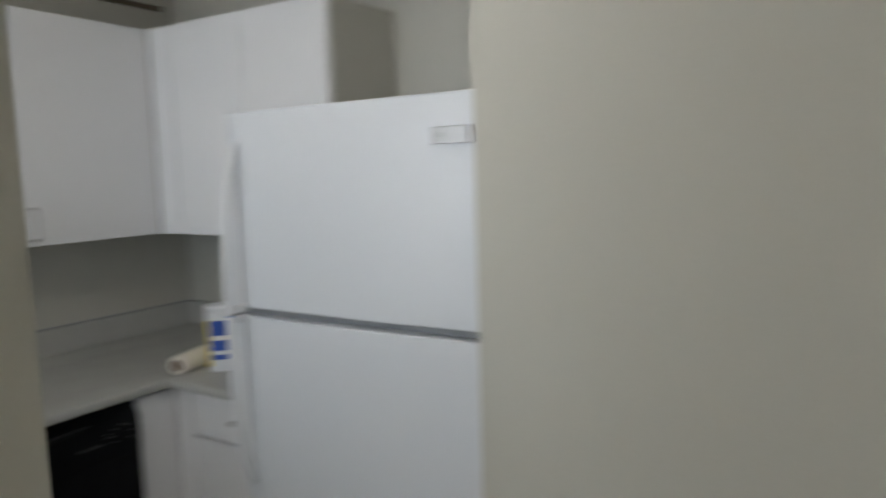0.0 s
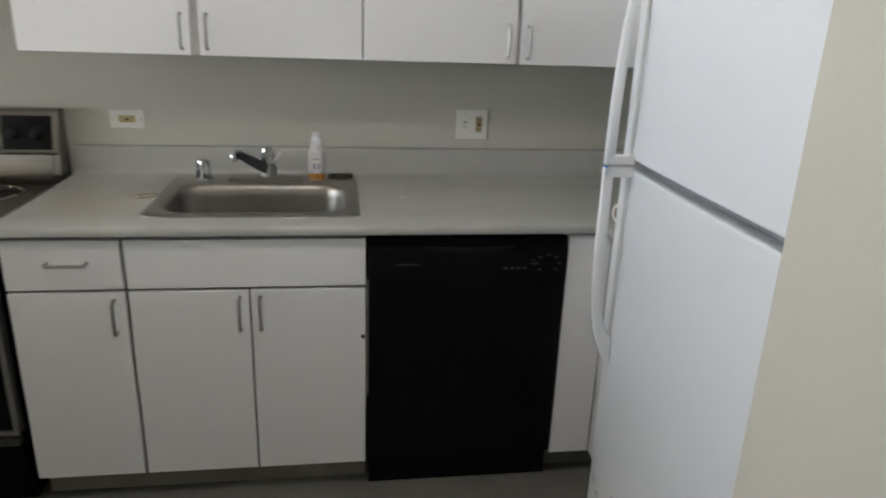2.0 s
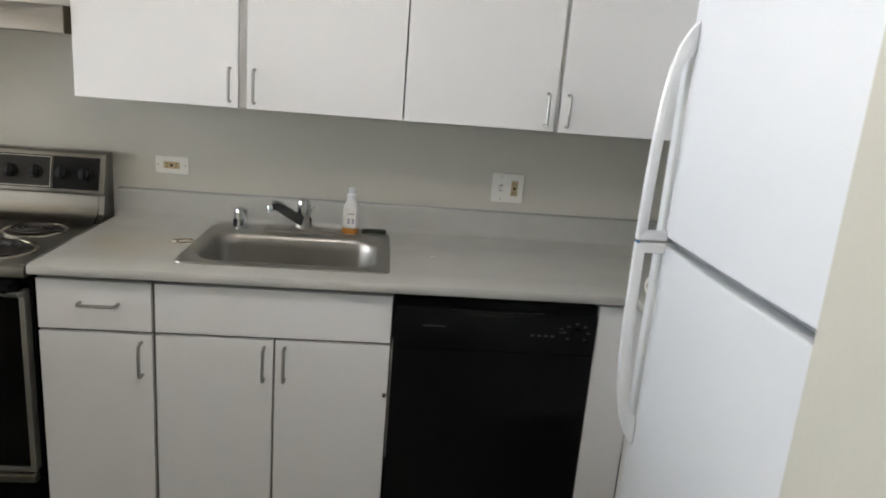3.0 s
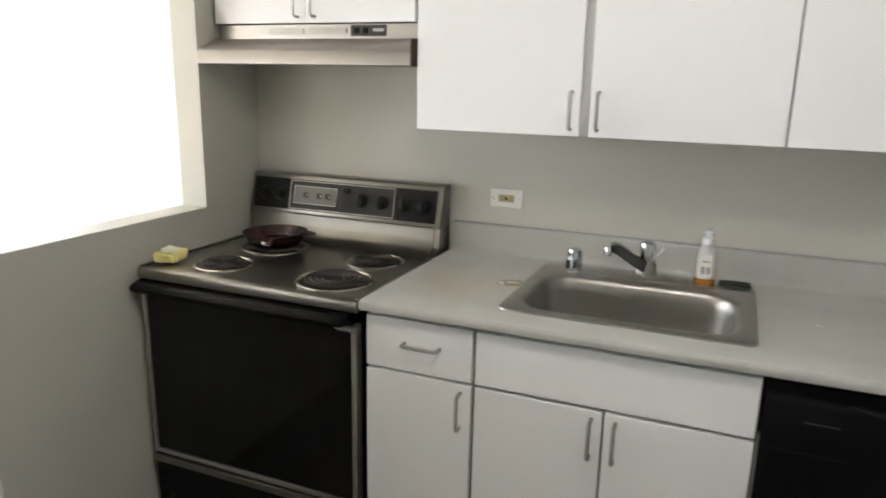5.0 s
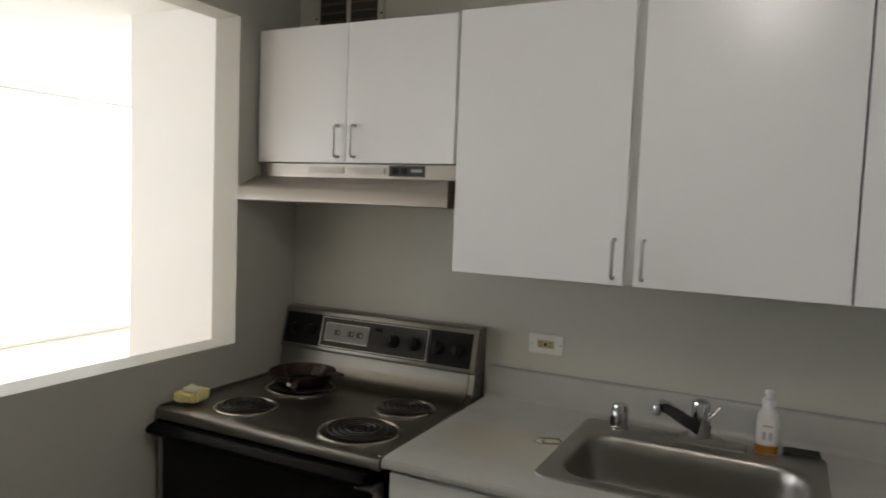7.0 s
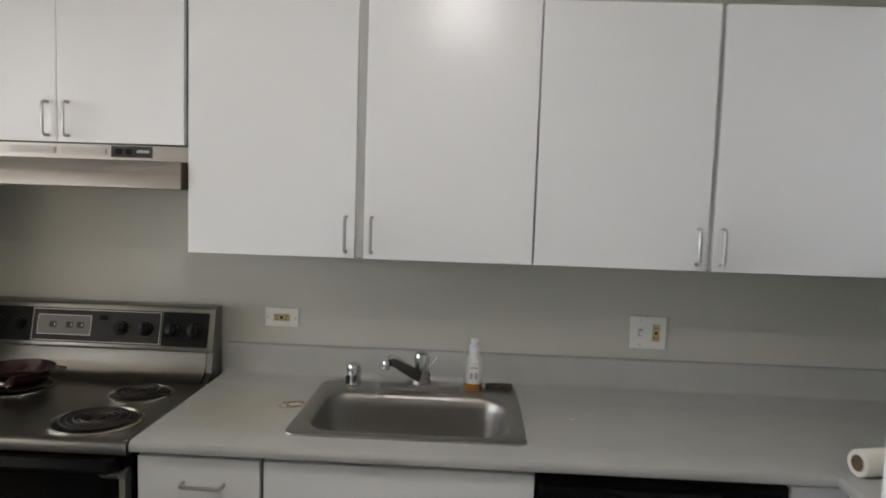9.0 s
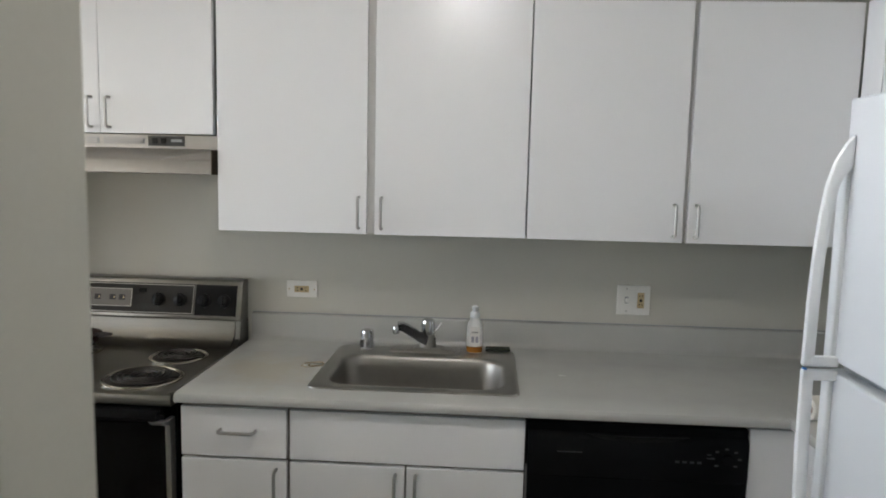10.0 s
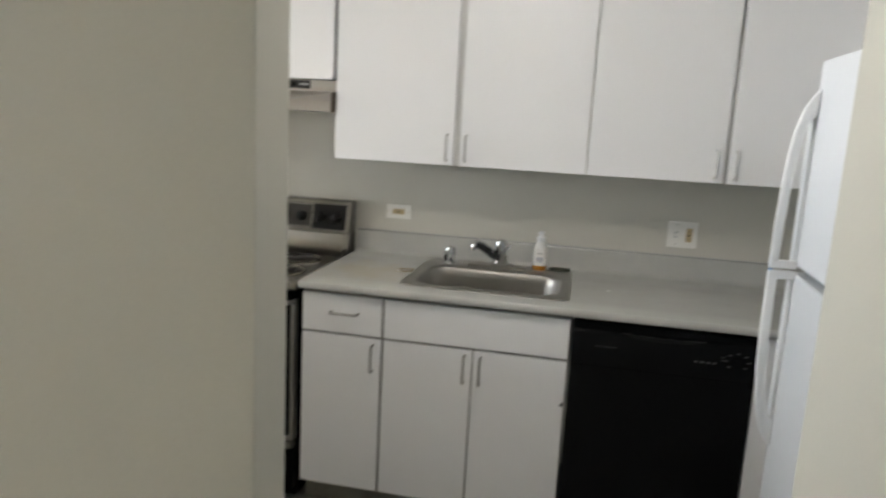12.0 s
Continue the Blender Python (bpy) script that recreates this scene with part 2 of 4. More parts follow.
def lathe(profile, at, segs=28, axis="Z", bm=None):
    """Turns (radius, height) pairs about an axis through at."""
    b = bmesh.new()
    rings = []
    for r, h in profile:
        ring = []
        for i in range(segs):
            a = 2 * math.pi * i / segs
            p = Vector((r * math.cos(a), r * math.sin(a), h))
            if axis == "X":
                p = Vector((p.z, p.x, p.y))
            elif axis == "Y":
                p = Vector((p.x, -p.z, p.y))
            ring.append(b.verts.new(p + Vector(at)))
        rings.append(ring)
    for r0, r1 in zip(rings, rings[1:]):
        for i in range(segs):
            b.faces.new((r0[i], r0[(i + 1) % segs], r1[(i + 1) % segs], r1[i]))
    b.faces.new(list(reversed(rings[0])))
    b.faces.new(rings[-1])
    bmesh.ops.remove_doubles(b, verts=b.verts, dist=1e-5)
    return joined(bm, b) if bm else b


def tube(points, radius, segs=10, bm=None, flat=1.0):
    """A round bar along points; flat squeezes it."""
    b = bmesh.new()
    pts = [Vector(p) for p in points]
    rings = []
    ref = None
    for i, p in enumerate(pts):
        d = (pts[min(i + 1, len(pts) - 1)] - pts[max(i - 1, 0)]).normalized()
        if ref is None:
            ref = d.orthogonal().normalized()
        u = (ref - d * ref.dot(d)).normalized()
        ref = u
        w = d.cross(u)
        r = radius[i] if isinstance(radius, (list, tuple)) else radius
        rings.append([b.verts.new(p + u * r * math.cos(2 * math.pi * k / segs) + w * r * flat * math.sin(2 * math.pi * k / segs)) for k in range(segs)])
    for r0, r1 in zip(rings, rings[1:]):
        for k in range(segs):
            b.faces.new((r0[k], r0[(k + 1) % segs], r1[(k + 1) % segs], r1[k]))
    b.faces.new(list(reversed(rings[0])))
    b.faces.new(rings[-1])
    return joined(bm, b) if bm else b


def extrude(outline, axis, a, c, bevel=0.0, bm=None):
    """A prism: outline in the two other axes (in x, y, z order), from a to c along axis."""
    b = bmesh.new()

    def place(u, v, w):
        return {"X": (w, u, v), "Y": (u, w, v), "Z": (u, v, w)}[axis]
    lo = [b.verts.new(place(u, v, a)) for u, v in outline]
    hi = [b.verts.new(place(u, v, c)) for u, v in outline]
    n = len(outline)
    b.faces.new(lo)
    b.faces.new(list(reversed(hi)))
    for i in range(n):
        b.faces.new((lo[i], hi[i], hi[(i + 1) % n], lo[(i + 1) % n]))
    bmesh.ops.recalc_face_normals(b, faces=b.faces)
    if bevel:
        bmesh.ops.bevel(b, geom=list(b.edges), offset=bevel, segments=2, profile=0.5, affect="EDGES")
    return joined(bm, b) if bm else b


def rounded(x0, x1, y0, y1, r, n=6):
    pts = []
    for cx, cy, a0 in ((x1 - r, y1 - r, 0), (x0 + r, y1 - r, 90), (x0 + r, y0 + r, 180), (x1 - r, y0 + r, 270)):
        for i in range(n + 1):
            a = radians(a0 + 90 * i / n)
            pts.append((cx + r * math.cos(a), cy + r * math.sin(a)))
    return pts


def loft(loops, cap_first=False, cap_last=True):
    """Skins rings of equal length, each a list of (x, y, z)."""
    b = bmesh.new()
    rings = [[b.verts.new(p) for p in l] for l in loops]
    n = len(rings[0])
    for r0, r1 in zip(rings, rings[1:]):
        for i in range(n):
            b.faces.new((r0[i], r0[(i + 1) % n], r1[(i + 1) % n], r1[i]))
    if cap_first:
        b.faces.new(list(reversed(rings[0])))
    if cap_last:
        b.faces.new(rings[-1])
    bmesh.ops.recalc_face_normals(b, faces=b.faces)
    return b


def pull(a, c, out, r=0.0048):
    """A bent-wire pull from foot a to foot c, standing off by out."""
    a, c, o = Vector(a), Vector(c), Vector(out)
    d = (c - a).normalized() * 0.010
    pts = [a, a + o * 0.6]
    pts += [a + o * 0.88 + d * 0.3, a + o + d, c + o - d, c + o * 0.88 - d * 0.3]
    pts += [c + o * 0.6, c]
    return tube(pts, r, 8)


# ---- structure ----
H = 2.45
solo("floor", box(-0.94, 2.48, -4.4, 0.12, -0.1, 0.0), VINYL, "worn dark olive-grey vinyl kitchen floor", "floor", "structure")
solo("living_floor", box(-5.7, -0.944, -4.4, 3.5, -0.1, 0.002), OAK, "warm oak floor of the bright living room", "floor", "structure")
solo("ceiling", box(-5.82, 2.48, -4.52, 3.62, H, H + 0.1), CEILING, "matt off-white painted ceiling", "ceiling", "structure")
solo("wall_north", box(-0.94, 2.48, 0.0, 0.12, 0, H), WALL, "greyish beige painted wall behind the sink", "wall", "structure")
solo("wall_east", box(2.36, 2.48, -2.04, 0.0, 0, H), WALL, "greyish beige painted wall behind the fridge", "wall", "structure")
w = box(-0.94, -0.83, -1.92, -0.315, 0, 1.033)
box(-0.94, -0.83, -0.315, 0.0, 0, H, bm=w)
box(-0.94, -0.83, -1.92, -0.315, 2.143, H, bm=w)
box(-0.94, -0.83, -2.04, -1.92, 0, H, bm=w)
solo("wall_west", w, WALL, "painted half wall with a pass-through opening above", "wall", "structure")
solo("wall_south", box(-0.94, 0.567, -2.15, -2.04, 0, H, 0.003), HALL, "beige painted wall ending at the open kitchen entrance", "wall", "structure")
w = box(1.335, 1.45, -4.4, -2.036, 0, H, 0.003)
box(1.45, 2.48, -2.15, -2.04, 0, H, bm=w)
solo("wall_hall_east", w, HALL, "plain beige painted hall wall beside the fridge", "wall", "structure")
w = box(-5.7, -5.25, -4.52, -4.4, 0, H)
box(-1.95, 1.45, -4.52, -4.4, 0, H, bm=w)
box(-5.25, -1.95, -4.52, -4.4, 0, 0.55, bm=w)
box(-5.25, -1.95, -4.52, -4.4, 2.36, H, bm=w)
solo("wall_hall_south", w, HALL, "beige painted hall and living room wall with an assumed window", "wall", "structure")
# out-of-view stub, its length set to cut the daylight reaching the hall
solo("hall_daylight_stub", box(-0.94, -0.83, -2.6, -2.15, 0, H), HALL, "unseen beige wall stub added to hold daylight off the hall", "wall", "structure")
# out-of-view window, added to carry the warm side light
win = thing("window_2", (-3.6, -4.46, 0.55), "unseen aluminium side window, assumed for warm light from the southwest", "window")
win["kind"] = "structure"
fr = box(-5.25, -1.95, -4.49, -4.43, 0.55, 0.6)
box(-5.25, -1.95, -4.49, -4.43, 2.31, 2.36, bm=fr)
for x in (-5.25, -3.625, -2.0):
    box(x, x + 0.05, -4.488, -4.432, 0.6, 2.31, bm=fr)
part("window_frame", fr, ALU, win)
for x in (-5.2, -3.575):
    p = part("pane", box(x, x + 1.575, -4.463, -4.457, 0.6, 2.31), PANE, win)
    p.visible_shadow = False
solo("wall_living_chase", box(-2.26, -0.94, 0.42, 3.5, 0, H), LIVING, "white living room wall with an outer corner", "wall", "structure")
solo("wall_living_filler", box(-0.94, -0.83, 0.12, 0.54, 0, H), LIVING, "white living room wall", "wall", "structure")
solo("wall_living_north", box(-5.7, -2.26, 3.5, 3.62, 0, H), LIVING, "white living room wall", "wall", "structure")
w = box(-5.82, -5.7, -4.52, 3.62, 0, 0.02)
box(-5.82, -5.7, -4.52, -4.0, 0.02, H, bm=w)
box(-5.82, -5.7, 3.4, 3.62, 0.02, H, bm=w)
solo("wall_living_west", w, LIVING, "white living room wall with a wide window", "wall", "structure")
win = thing("window_1", (-5.76, -0.3, 0.02), "wide bright aluminium living room window", "window")
win["kind"] = "structure"
fr = box(-5.79, -5.73, -4.0, 3.4, 0.02, 0.032)
box(-5.79, -5.73, -4.0, 3.4, 2.442, H, bm=fr)
for y in (-4.0, -1.6, 0.85, 3.37):
    box(-5.788, -5.732, y, y + 0.03, 0.032, 2.442, bm=fr)
part("window_frame", fr, LIVING, win)
for y, wide in ((-3.97, 2.37), (-1.57, 2.42), (0.88, 2.49)):
    p = part("pane", box(-5.763, -5.757, y, y + wide, 0.032, 2.442), PANE, win)
    p.visible_shadow = False
bk = box(-12.1, -12.0, -16, 22, -3.05, 16)
solo("backdrop", bk, glow("bright_haze", (1.0, 0.985, 0.96), 8.0), "bright hazy sky beyond the living room window", "sky", "structure")
solo("ground", box(-400, 400, -400, 400, -3.2, -3.0), PAVE, "grassy ground far below the window", "ground", "structure")

# ---- ceiling lamp ----
LAMP_AT = (0.75, -1.65, H)
lamp = thing("ceiling_lamp", LAMP_AT, "round flush ceiling lamp at the kitchen entrance", "lamp")
part("base", lathe([(0.15, -0.025), (0.15, 0.0)], LAMP_AT), NICKEL, lamp)
part("shade", lathe([(0.02, -0.105), (0.07, -0.098), (0.11, -0.075), (0.135, -0.04), (0.14, -0.0255)], LAMP_AT), LAMP, lamp, "lit frosted glass shade")

# ---- base cabinets ----
FY = -0.66   # front plane of the base run


def front(name, x0, x1, z0, z1, parent, label=""):
    return part(name, box(x0, x1, FY, FY + 0.019, z0, z1, 0.0018, 2), DOOR, parent, label)


def toe(x0, x1, parent):
    part("toe_kick", box(x0, x1, FY + 0.075, FY + 0.09, 0.001, 0.1), TOE, parent, "scuffed olive-grey toe kick")


cab = thing("base_cabinet", (0.16, -0.33, 0), "narrow white laminate base cabinet with one drawer", "cabinet", "base cabinets")
part("body", box(0.004, 0.324, FY + 0.021, -0.004, 0.1, 0.872), EDGE, cab)
toe(0.004, 0.324, cab)
d = front("drawer_front", 0.008, 0.318, 0.722, 0.868, cab)
part("handle", pull((0.125, FY, 0.803), (0.228, FY, 0.803), (0, -0.03, 0)), NICKEL, d, "satin nickel wire pull")
d = front("door", 0.008, 0.318, 0.104, 0.713, cab)
part("handle", pull((0.289, FY, 0.69), (0.289, FY, 0.59), (0, -0.03, 0)), NICKEL, d, "satin nickel wire pull")

cab = thing("sink_cabinet", (0.665, -0.33, 0), "white laminate sink base cabinet with two doors", "cabinet", "base cabinets")
sb = box(0.326, 1.003, FY + 0.021, FY + 0.04, 0.1, 0.872)
box(0.326, 0.342, FY + 0.04, -0.004, 0.1, 0.872, bm=sb)
box(0.987, 1.003, FY + 0.04, -0.004, 0.1, 0.872, bm=sb)
box(0.342, 0.987, FY + 0.04, -0.004, 0.1, 0.116, bm=sb)
part("body", sb, EDGE, cab)
toe(0.326, 1.003, cab)
front("false_drawer_front", 0.328, 1.0, 0.722, 0.868, cab)
d = front("door", 0.328, 0.6605, 0.104, 0.713, cab)
part("handle", pull((0.635, FY, 0.692), (0.635, FY, 0.592), (0, -0.03, 0)), NICKEL, d, "satin nickel wire pull")
d = front("door", 0.6665, 1.0, 0.104, 0.713, cab)
part("handle", pull((0.694, FY, 0.692), (0.694, FY, 0.592), (0, -0.03, 0)), NICKEL, d, "satin nickel wire pull")
part("latch", lathe([(0.006, 0), (0.006, 0.006), (0.003, 0.009)], (0.992, FY, 0.555), 12, "Y"), DARK, cab, "small dark door catch")

cab = thing("corner_filler", (1.69, -0.62, 0), "white corner filler panels beside the dishwasher", "cabinet")
part("front_panel", box(1.617, 1.752, FY, FY + 0.018, 0.1, 0.872, 0.001), DOOR, cab)
part("side_panel", box(1.754, 1.772, -0.735, FY - 0.001, 0.1, 0.872, 0.001), DOOR, cab)
part("toe_kick", box(1.617, 1.83, FY + 0.075, FY + 0.09, 0.001, 0.1), EDGE, cab)

RX = 1.754   # front plane of the right-hand base run
cab = thing("base_cabinet", (2.05, -0.98, 0), "white laminate base cabinet beside the fridge", "cabinet", "base cabinets")
part("body", box(RX + 0.02, 2.355, -1.232, -0.70, 0.1, 0.872), EDGE, cab)
part("toe_kick", box(RX + 0.08, RX + 0.095, -1.232, -0.70, 0.001, 0.1), TOE, cab)
d = part("drawer_front", box(RX, RX + 0.019, -1.228, -0.741, 0.728, 0.868, 0.0018), DOOR, cab)
part("handle", pull((RX, -0.94, 0.803), (RX, -1.04, 0.803), (-0.03, 0, 0)), NICKEL, d, "satin nickel wire pull")
d = part("door", box(RX, RX + 0.019, -1.228, -0.741, 0.104, 0.719, 0.0018), DOOR, cab)
part("handle", pull((RX, -1.19, 0.69), (RX, -1.19, 0.59), (-0.03, 0, 0)), NICKEL, d, "satin nickel wire pull")

# ---- dishwasher ----
dw = thing("dishwasher", (1.31, -0.33, 0), "glossy black built-in dishwasher, door shut", "dishwasher")
part("body", box(1.012, 1.612, FY + 0.04, -0.004, 0.02, 0.868), BLACK, dw)
part("door", box(1.009, 1.613, FY - 0.008, FY + 0.038, 0.115, 0.7145, 0.0012, 1), BLACK, dw)
part("kick_plate", box(1.012, 1.612, FY + 0.03, FY + 0.038, 0.002, 0.11), BLACK, dw)
prof = [(FY + 0.038, 0.716), (FY - 0.008, 0.716), (FY - 0.010, 0.735), (FY - 0.010, 0.825), (FY - 0.004, 0.838), (FY + 0.004, 0.846), (FY + 0.004, 0.866), (FY + 0.038, 0.866)]
cp = part("control_panel", extrude(prof, "X", 1.009, 1.613), BLACK, dw)
part("handle_recess", extrude([(1.17, 0.842), (1.22, 0.829), (1.31, 0.823), (1.40, 0.829), (1.45, 0.842), (1.31, 0.838)], "Y", FY - 0.013, FY - 0.004), PANEL, cp, "curved grip lip")
part("badge", box(1.090, 1.160, FY - 0.0115, FY - 0.0095, 0.787, 0.7898), DIMPRINT, cp, "small silver name bar")
for k in range(4):
    part("button", box(1.415 + 0.02 * k, 1.427 + 0.02 * k, FY - 0.0125, FY - 0.0095, 0.770, 0.7765, 0.001), DIMPRINT, cp)
for a in range(0, 360, 45):
    x, z = 1.553 + 0.036 * math.cos(radians(a)), 0.787 + 0.028 * math.sin(radians(a))
    if a != 270:
        part("mark", box(x - 0.005, x + 0.005, FY - 0.0115, FY - 0.0095, z - 0.0025, z + 0.0025), DIMPRINT, cp)
part("dial", lathe([(0.017, 0.009), (0.017, 0.02), (0.014, 0.026), (0.004, 0.027)], (1.553, FY, 0.787), 20, "Y"), BLACK, cp)
for z in (0.785, 0.796):
    part("mark", box(1.50, 1.512, FY - 0.0115, FY - 0.0095, z, z + 0.003), DIMPRINT, cp)
part("side_trim", box(1.0045, 1.0085, FY - 0.003, FY + 0.02, 0.35, 0.735), NICKEL, dw, "bent metal edge strip")

# ---- worktop with backsplash, in one L ----
Z0, Z1 = 0.876, 0.914
fe = -0.69
nose = [(-0.575, Z1), (fe + 0.016, Z1), (fe + 0.006, Z1 - 0.003), (fe + 0.001, Z1 - 0.010), (fe, Z1 - 0.016), (fe + 0.002, Z0 + 0.012), (fe + 0.008, Z0 + 0.008), (fe + 0.045, Z0 + 0.008), (fe + 0.046, Z0), (-0.575, Z0)]
wt = thing("worktop", (1.0, -0.35, Z0), "speckled light grey laminate worktop with low backsplash", "worktop")
top = extrude(nose, "X", 0.0, 1.735)
box(0.0, 0.385, -0.575, -0.2, Z0, Z1, bm=top)
box(0.955, 1.735, -0.575, -0.2, Z0, Z1, bm=top)
part("front_slab", top, COUNTER, wt)
back = [(-0.2, Z0), (-0.2, Z1), (-0.036, Z1), (-0.029, Z1 + 0.003), (-0.0235, Z1 + 0.011), (-0.022, Z1 + 0.02), (-0.022, 1.002), (-0.019, 1.008), (-0.012, 1.011), (-0.0005, 1.011), (-0.0005, Z0)]
part("backsplash", extrude(back, "X", 0.0, 2.337), COUNTER, wt)
rn = [(2.338, Z1), (1.725, Z1), (1.715, Z1 - 0.003), (1.710, Z1 - 0.010), (1.709, Z1 - 0.016), (1.711, Z0 + 0.012), (1.717, Z0 + 0.008), (1.755, Z0 + 0.008), (1.756, Z0), (2.338, Z0)]
side = extrude(rn, "Y", -1.235, -0.6895)
box(1.735, 2.337, -0.6895, -0.2, Z0, Z1, bm=side)
part("corner_slab", side, COUNTER, wt)
# caulk joint; the thin shadow above the backsplash is in its dark colour
part("wall_seam", box(0.0, 2.337, -0.0045, -0.0005, 1.0112, 1.0140), GASKET, wt, "caulk seam along the wall, darkened for its shadow line")
part("end_splash", box(2.338, 2.3595, -1.235, -0.0005, Z0, 1.011, 0.003), COUNTER, wt)

# ---- sink ----
sk = thing("sink", (0.672, -0.34, 0.916), "single-bowl stainless steel drop-in kitchen sink", "sink")


def ring(x0, x1, y0, y1, r, z):
    return [(x, y, z) for x, y in rounded(x0, x1, y0, y1, r)]


rim_rings = [ring(0.357, 0.987, -0.597, -0.085, 0.03, 0.9145), ring(0.358, 0.986, -0.596, -0.086, 0.03, 0.9185), ring(0.366, 0.978, -0.588, -0.094, 0.028, 0.921),
             ring(0.391, 0.953, -0.569, -0.211, 0.085, 0.9208), ring(0.396, 0.948, -0.564, -0.216, 0.084, 0.9200), ring(0.401, 0.943, -0.559, -0.221, 0.083, 0.9165)]
for inset, z in ((0.0, 0.908), (0.003, 0.880), (0.007, 0.840), (0.012, 0.805), (0.020, 0.782), (0.032, 0.764), (0.048, 0.752), (0.068, 0.745), (0.095, 0.742), (0.125, 0.7405)):
    rim_rings.append(ring(0.405 + inset, 0.939 - inset, -0.555 + inset, -0.225 - inset, max(0.02, 0.082 - 0.45 * inset), z))
rim_rings.append(ring(0.63, 0.714, -0.43, -0.35, 0.039, 0.740))
rim = loft(rim_rings)
part("bowl", rim, SINKST, sk, smooth=50)
part("drain", lathe([(0.036, 0), (0.036, 0.004), (0.03, 0.005), (0.026, 0.002), (0.008, 0.002)], (0.672, -0.39, 0.742)), CHROME, sk, "chrome drain strainer")

# ---- faucet ----
fa = thing("faucet", (0.672, -0.14, 0.921), "chrome single-lever faucet, spout coloured as a dark reflection, swung aside", "faucet")
part("deck_plate", loft([ring(0.545, 0.80, -0.175, -0.115, 0.008, 0.9205), ring(0.545, 0.80, -0.175, -0.115, 0.008, 0.927), ring(0.55, 0.795, -0.170, -0.120, 0.007, 0.931)], True), SINKST, fa)
part("body", lathe([(0.031, 0.93), (0.030, 0.945), (0.026, 0.968), (0.024, 0.985)], (0.680, -0.145, 0)), SINKST, fa, "dull chrome faucet body")


def spout_ring(x, y, z0, z1, w):
    """Chamfered upright section of the spout; it points towards (-0.81, -0.59)."""
    c = w * 0.3
    return [(x + 0.59 * o, y - 0.81 * o, z) for o, z in ((-w + c, z0), (w - c, z0), (w, z0 + c), (w, z1 - c), (w - c, z1), (-w + c, z1), (-w, z1 - c), (-w, z0 + c))]


part("spout", loft([spout_ring(0.700, -0.141, 0.932, 0.974, 0.014), spout_ring(0.680, -0.155, 0.937, 0.981, 0.014), spout_ring(0.637, -0.186, 0.972, 1.009, 0.013), spout_ring(0.597, -0.215, 1.005, 1.034, 0.012), spout_ring(0.586, -0.223, 1.010, 1.034, 0.011)], True), DARKREFLECT, fa, "straight chrome spout, dark reflection put into its colour", 25)
part("spout_top", loft([spout_ring(0.645, -0.180, 1.000, 1.0065, 0.009), spout_ring(0.612, -0.204, 1.022, 1.033, 0.009), spout_ring(0.593, -0.218, 1.031, 1.0425, 0.009), spout_ring(0.585, -0.224, 1.031, 1.041, 0.008)], True), CHROME, fa, "", 25)
part("aerator", lathe([(0.0095, 1.001), (0.0115, 1.003), (0.0115, 1.019), (0.009, 1.027)], (0.576, -0.230, 0), 16), CHROME, fa)
part("base_block", loft([ring(0.628, 0.738, -0.180, -0.112, 0.010, 0.9305), ring(0.640, 0.726, -0.172, -0.118, 0.010, 0.939)], True), SINKST, fa)
part("cap", lathe([(0.0245, 0.984), (0.0245, 1.022), (0.022, 1.033), (0.013, 1.040), (0.004, 1.041)], (0.680, -0.145, 0)), CHROME, fa)
part("lever", tube([(0.690, -0.150, 0.990), (0.704, -0.152, 0.994), (0.714, -0.153, 1.008), (0.728, -0.154, 1.028)], [0.007, 0.006, 0.005, 0.004], 10, flat=0.7), CHROME, fa)

ag = thing("air_gap_cap", (0.462, -0.14, 0.921), "small chrome air gap cap on the sink deck", "sink fitting")
part("cap", lathe([(0.026, 0.9205), (0.026, 0.923), (0.0235, 0.925), (0.0235, 0.978), (0.021, 0.988), (0.010, 0.993), (0.003, 0.994)], (0.462, -0.14, 0), 24), CHROME, ag)
part("slot", box(0.440, 0.452, -0.1650, -0.1545, 0.930, 0.957, 0.001), DARK, ag)

# ---- dish soap, scrub pad, scraps ----
bt = thing("soap_bottle", (0.845, -0.135, 0.921), "nearly empty translucent dish soap bottle, amber liquid inside", "soap bottle")
sec = [(0.0, 0.026, 0.019), (0.004, 0.0285, 0.021), (0.04, 0.0285, 0.021), (0.085, 0.028, 0.0205), (0.102, 0.026, 0.019), (0.114, 0.021, 0.0165), (0.123, 0.015, 0.014), (0.128, 0.013, 0.013), (0.134, 0.013, 0.013)]


def oval(rx, ry, z, n=24):
    return [(0.845 + rx * math.cos(2 * math.pi * i / n), -0.135 + ry * math.sin(2 * math.pi * i / n), 0.921 + z) for i in range(n)]


part("bottle", loft([oval(rx, ry, z) for z, rx, ry in sec], True), BOTTLE, bt, "frosted clear plastic")
part("soap", loft([oval(0.0291, 0.0216, z) for z in (0.003, 0.024)], True), SOAP, bt, "amber liquid soap")
part("cap", lathe([(0.017, 0.126), (0.017, 0.143), (0.010, 0.148), (0.0095, 0.156), (0.012, 0.158), (0.012, 0.165), (0.007, 0.168)], (0.845, -0.135, 0.921), 20), PLASTIC, bt, "white push-pull cap")
lb = part("label", extrude([(0.830, 0.952), (0.862, 0.952), (0.862, 1.018), (0.830, 1.018)], "Y", -0.1582, -0.1550), LABEL, bt, "white paper label")
part("print", box(0.834, 0.8435, -0.1595, -0.1581, 0.962, 0.982), LABELGREY, lb)
part("print", box(0.849, 0.8585, -0.1595, -0.1581, 0.962, 0.982), LABELGREY, lb)
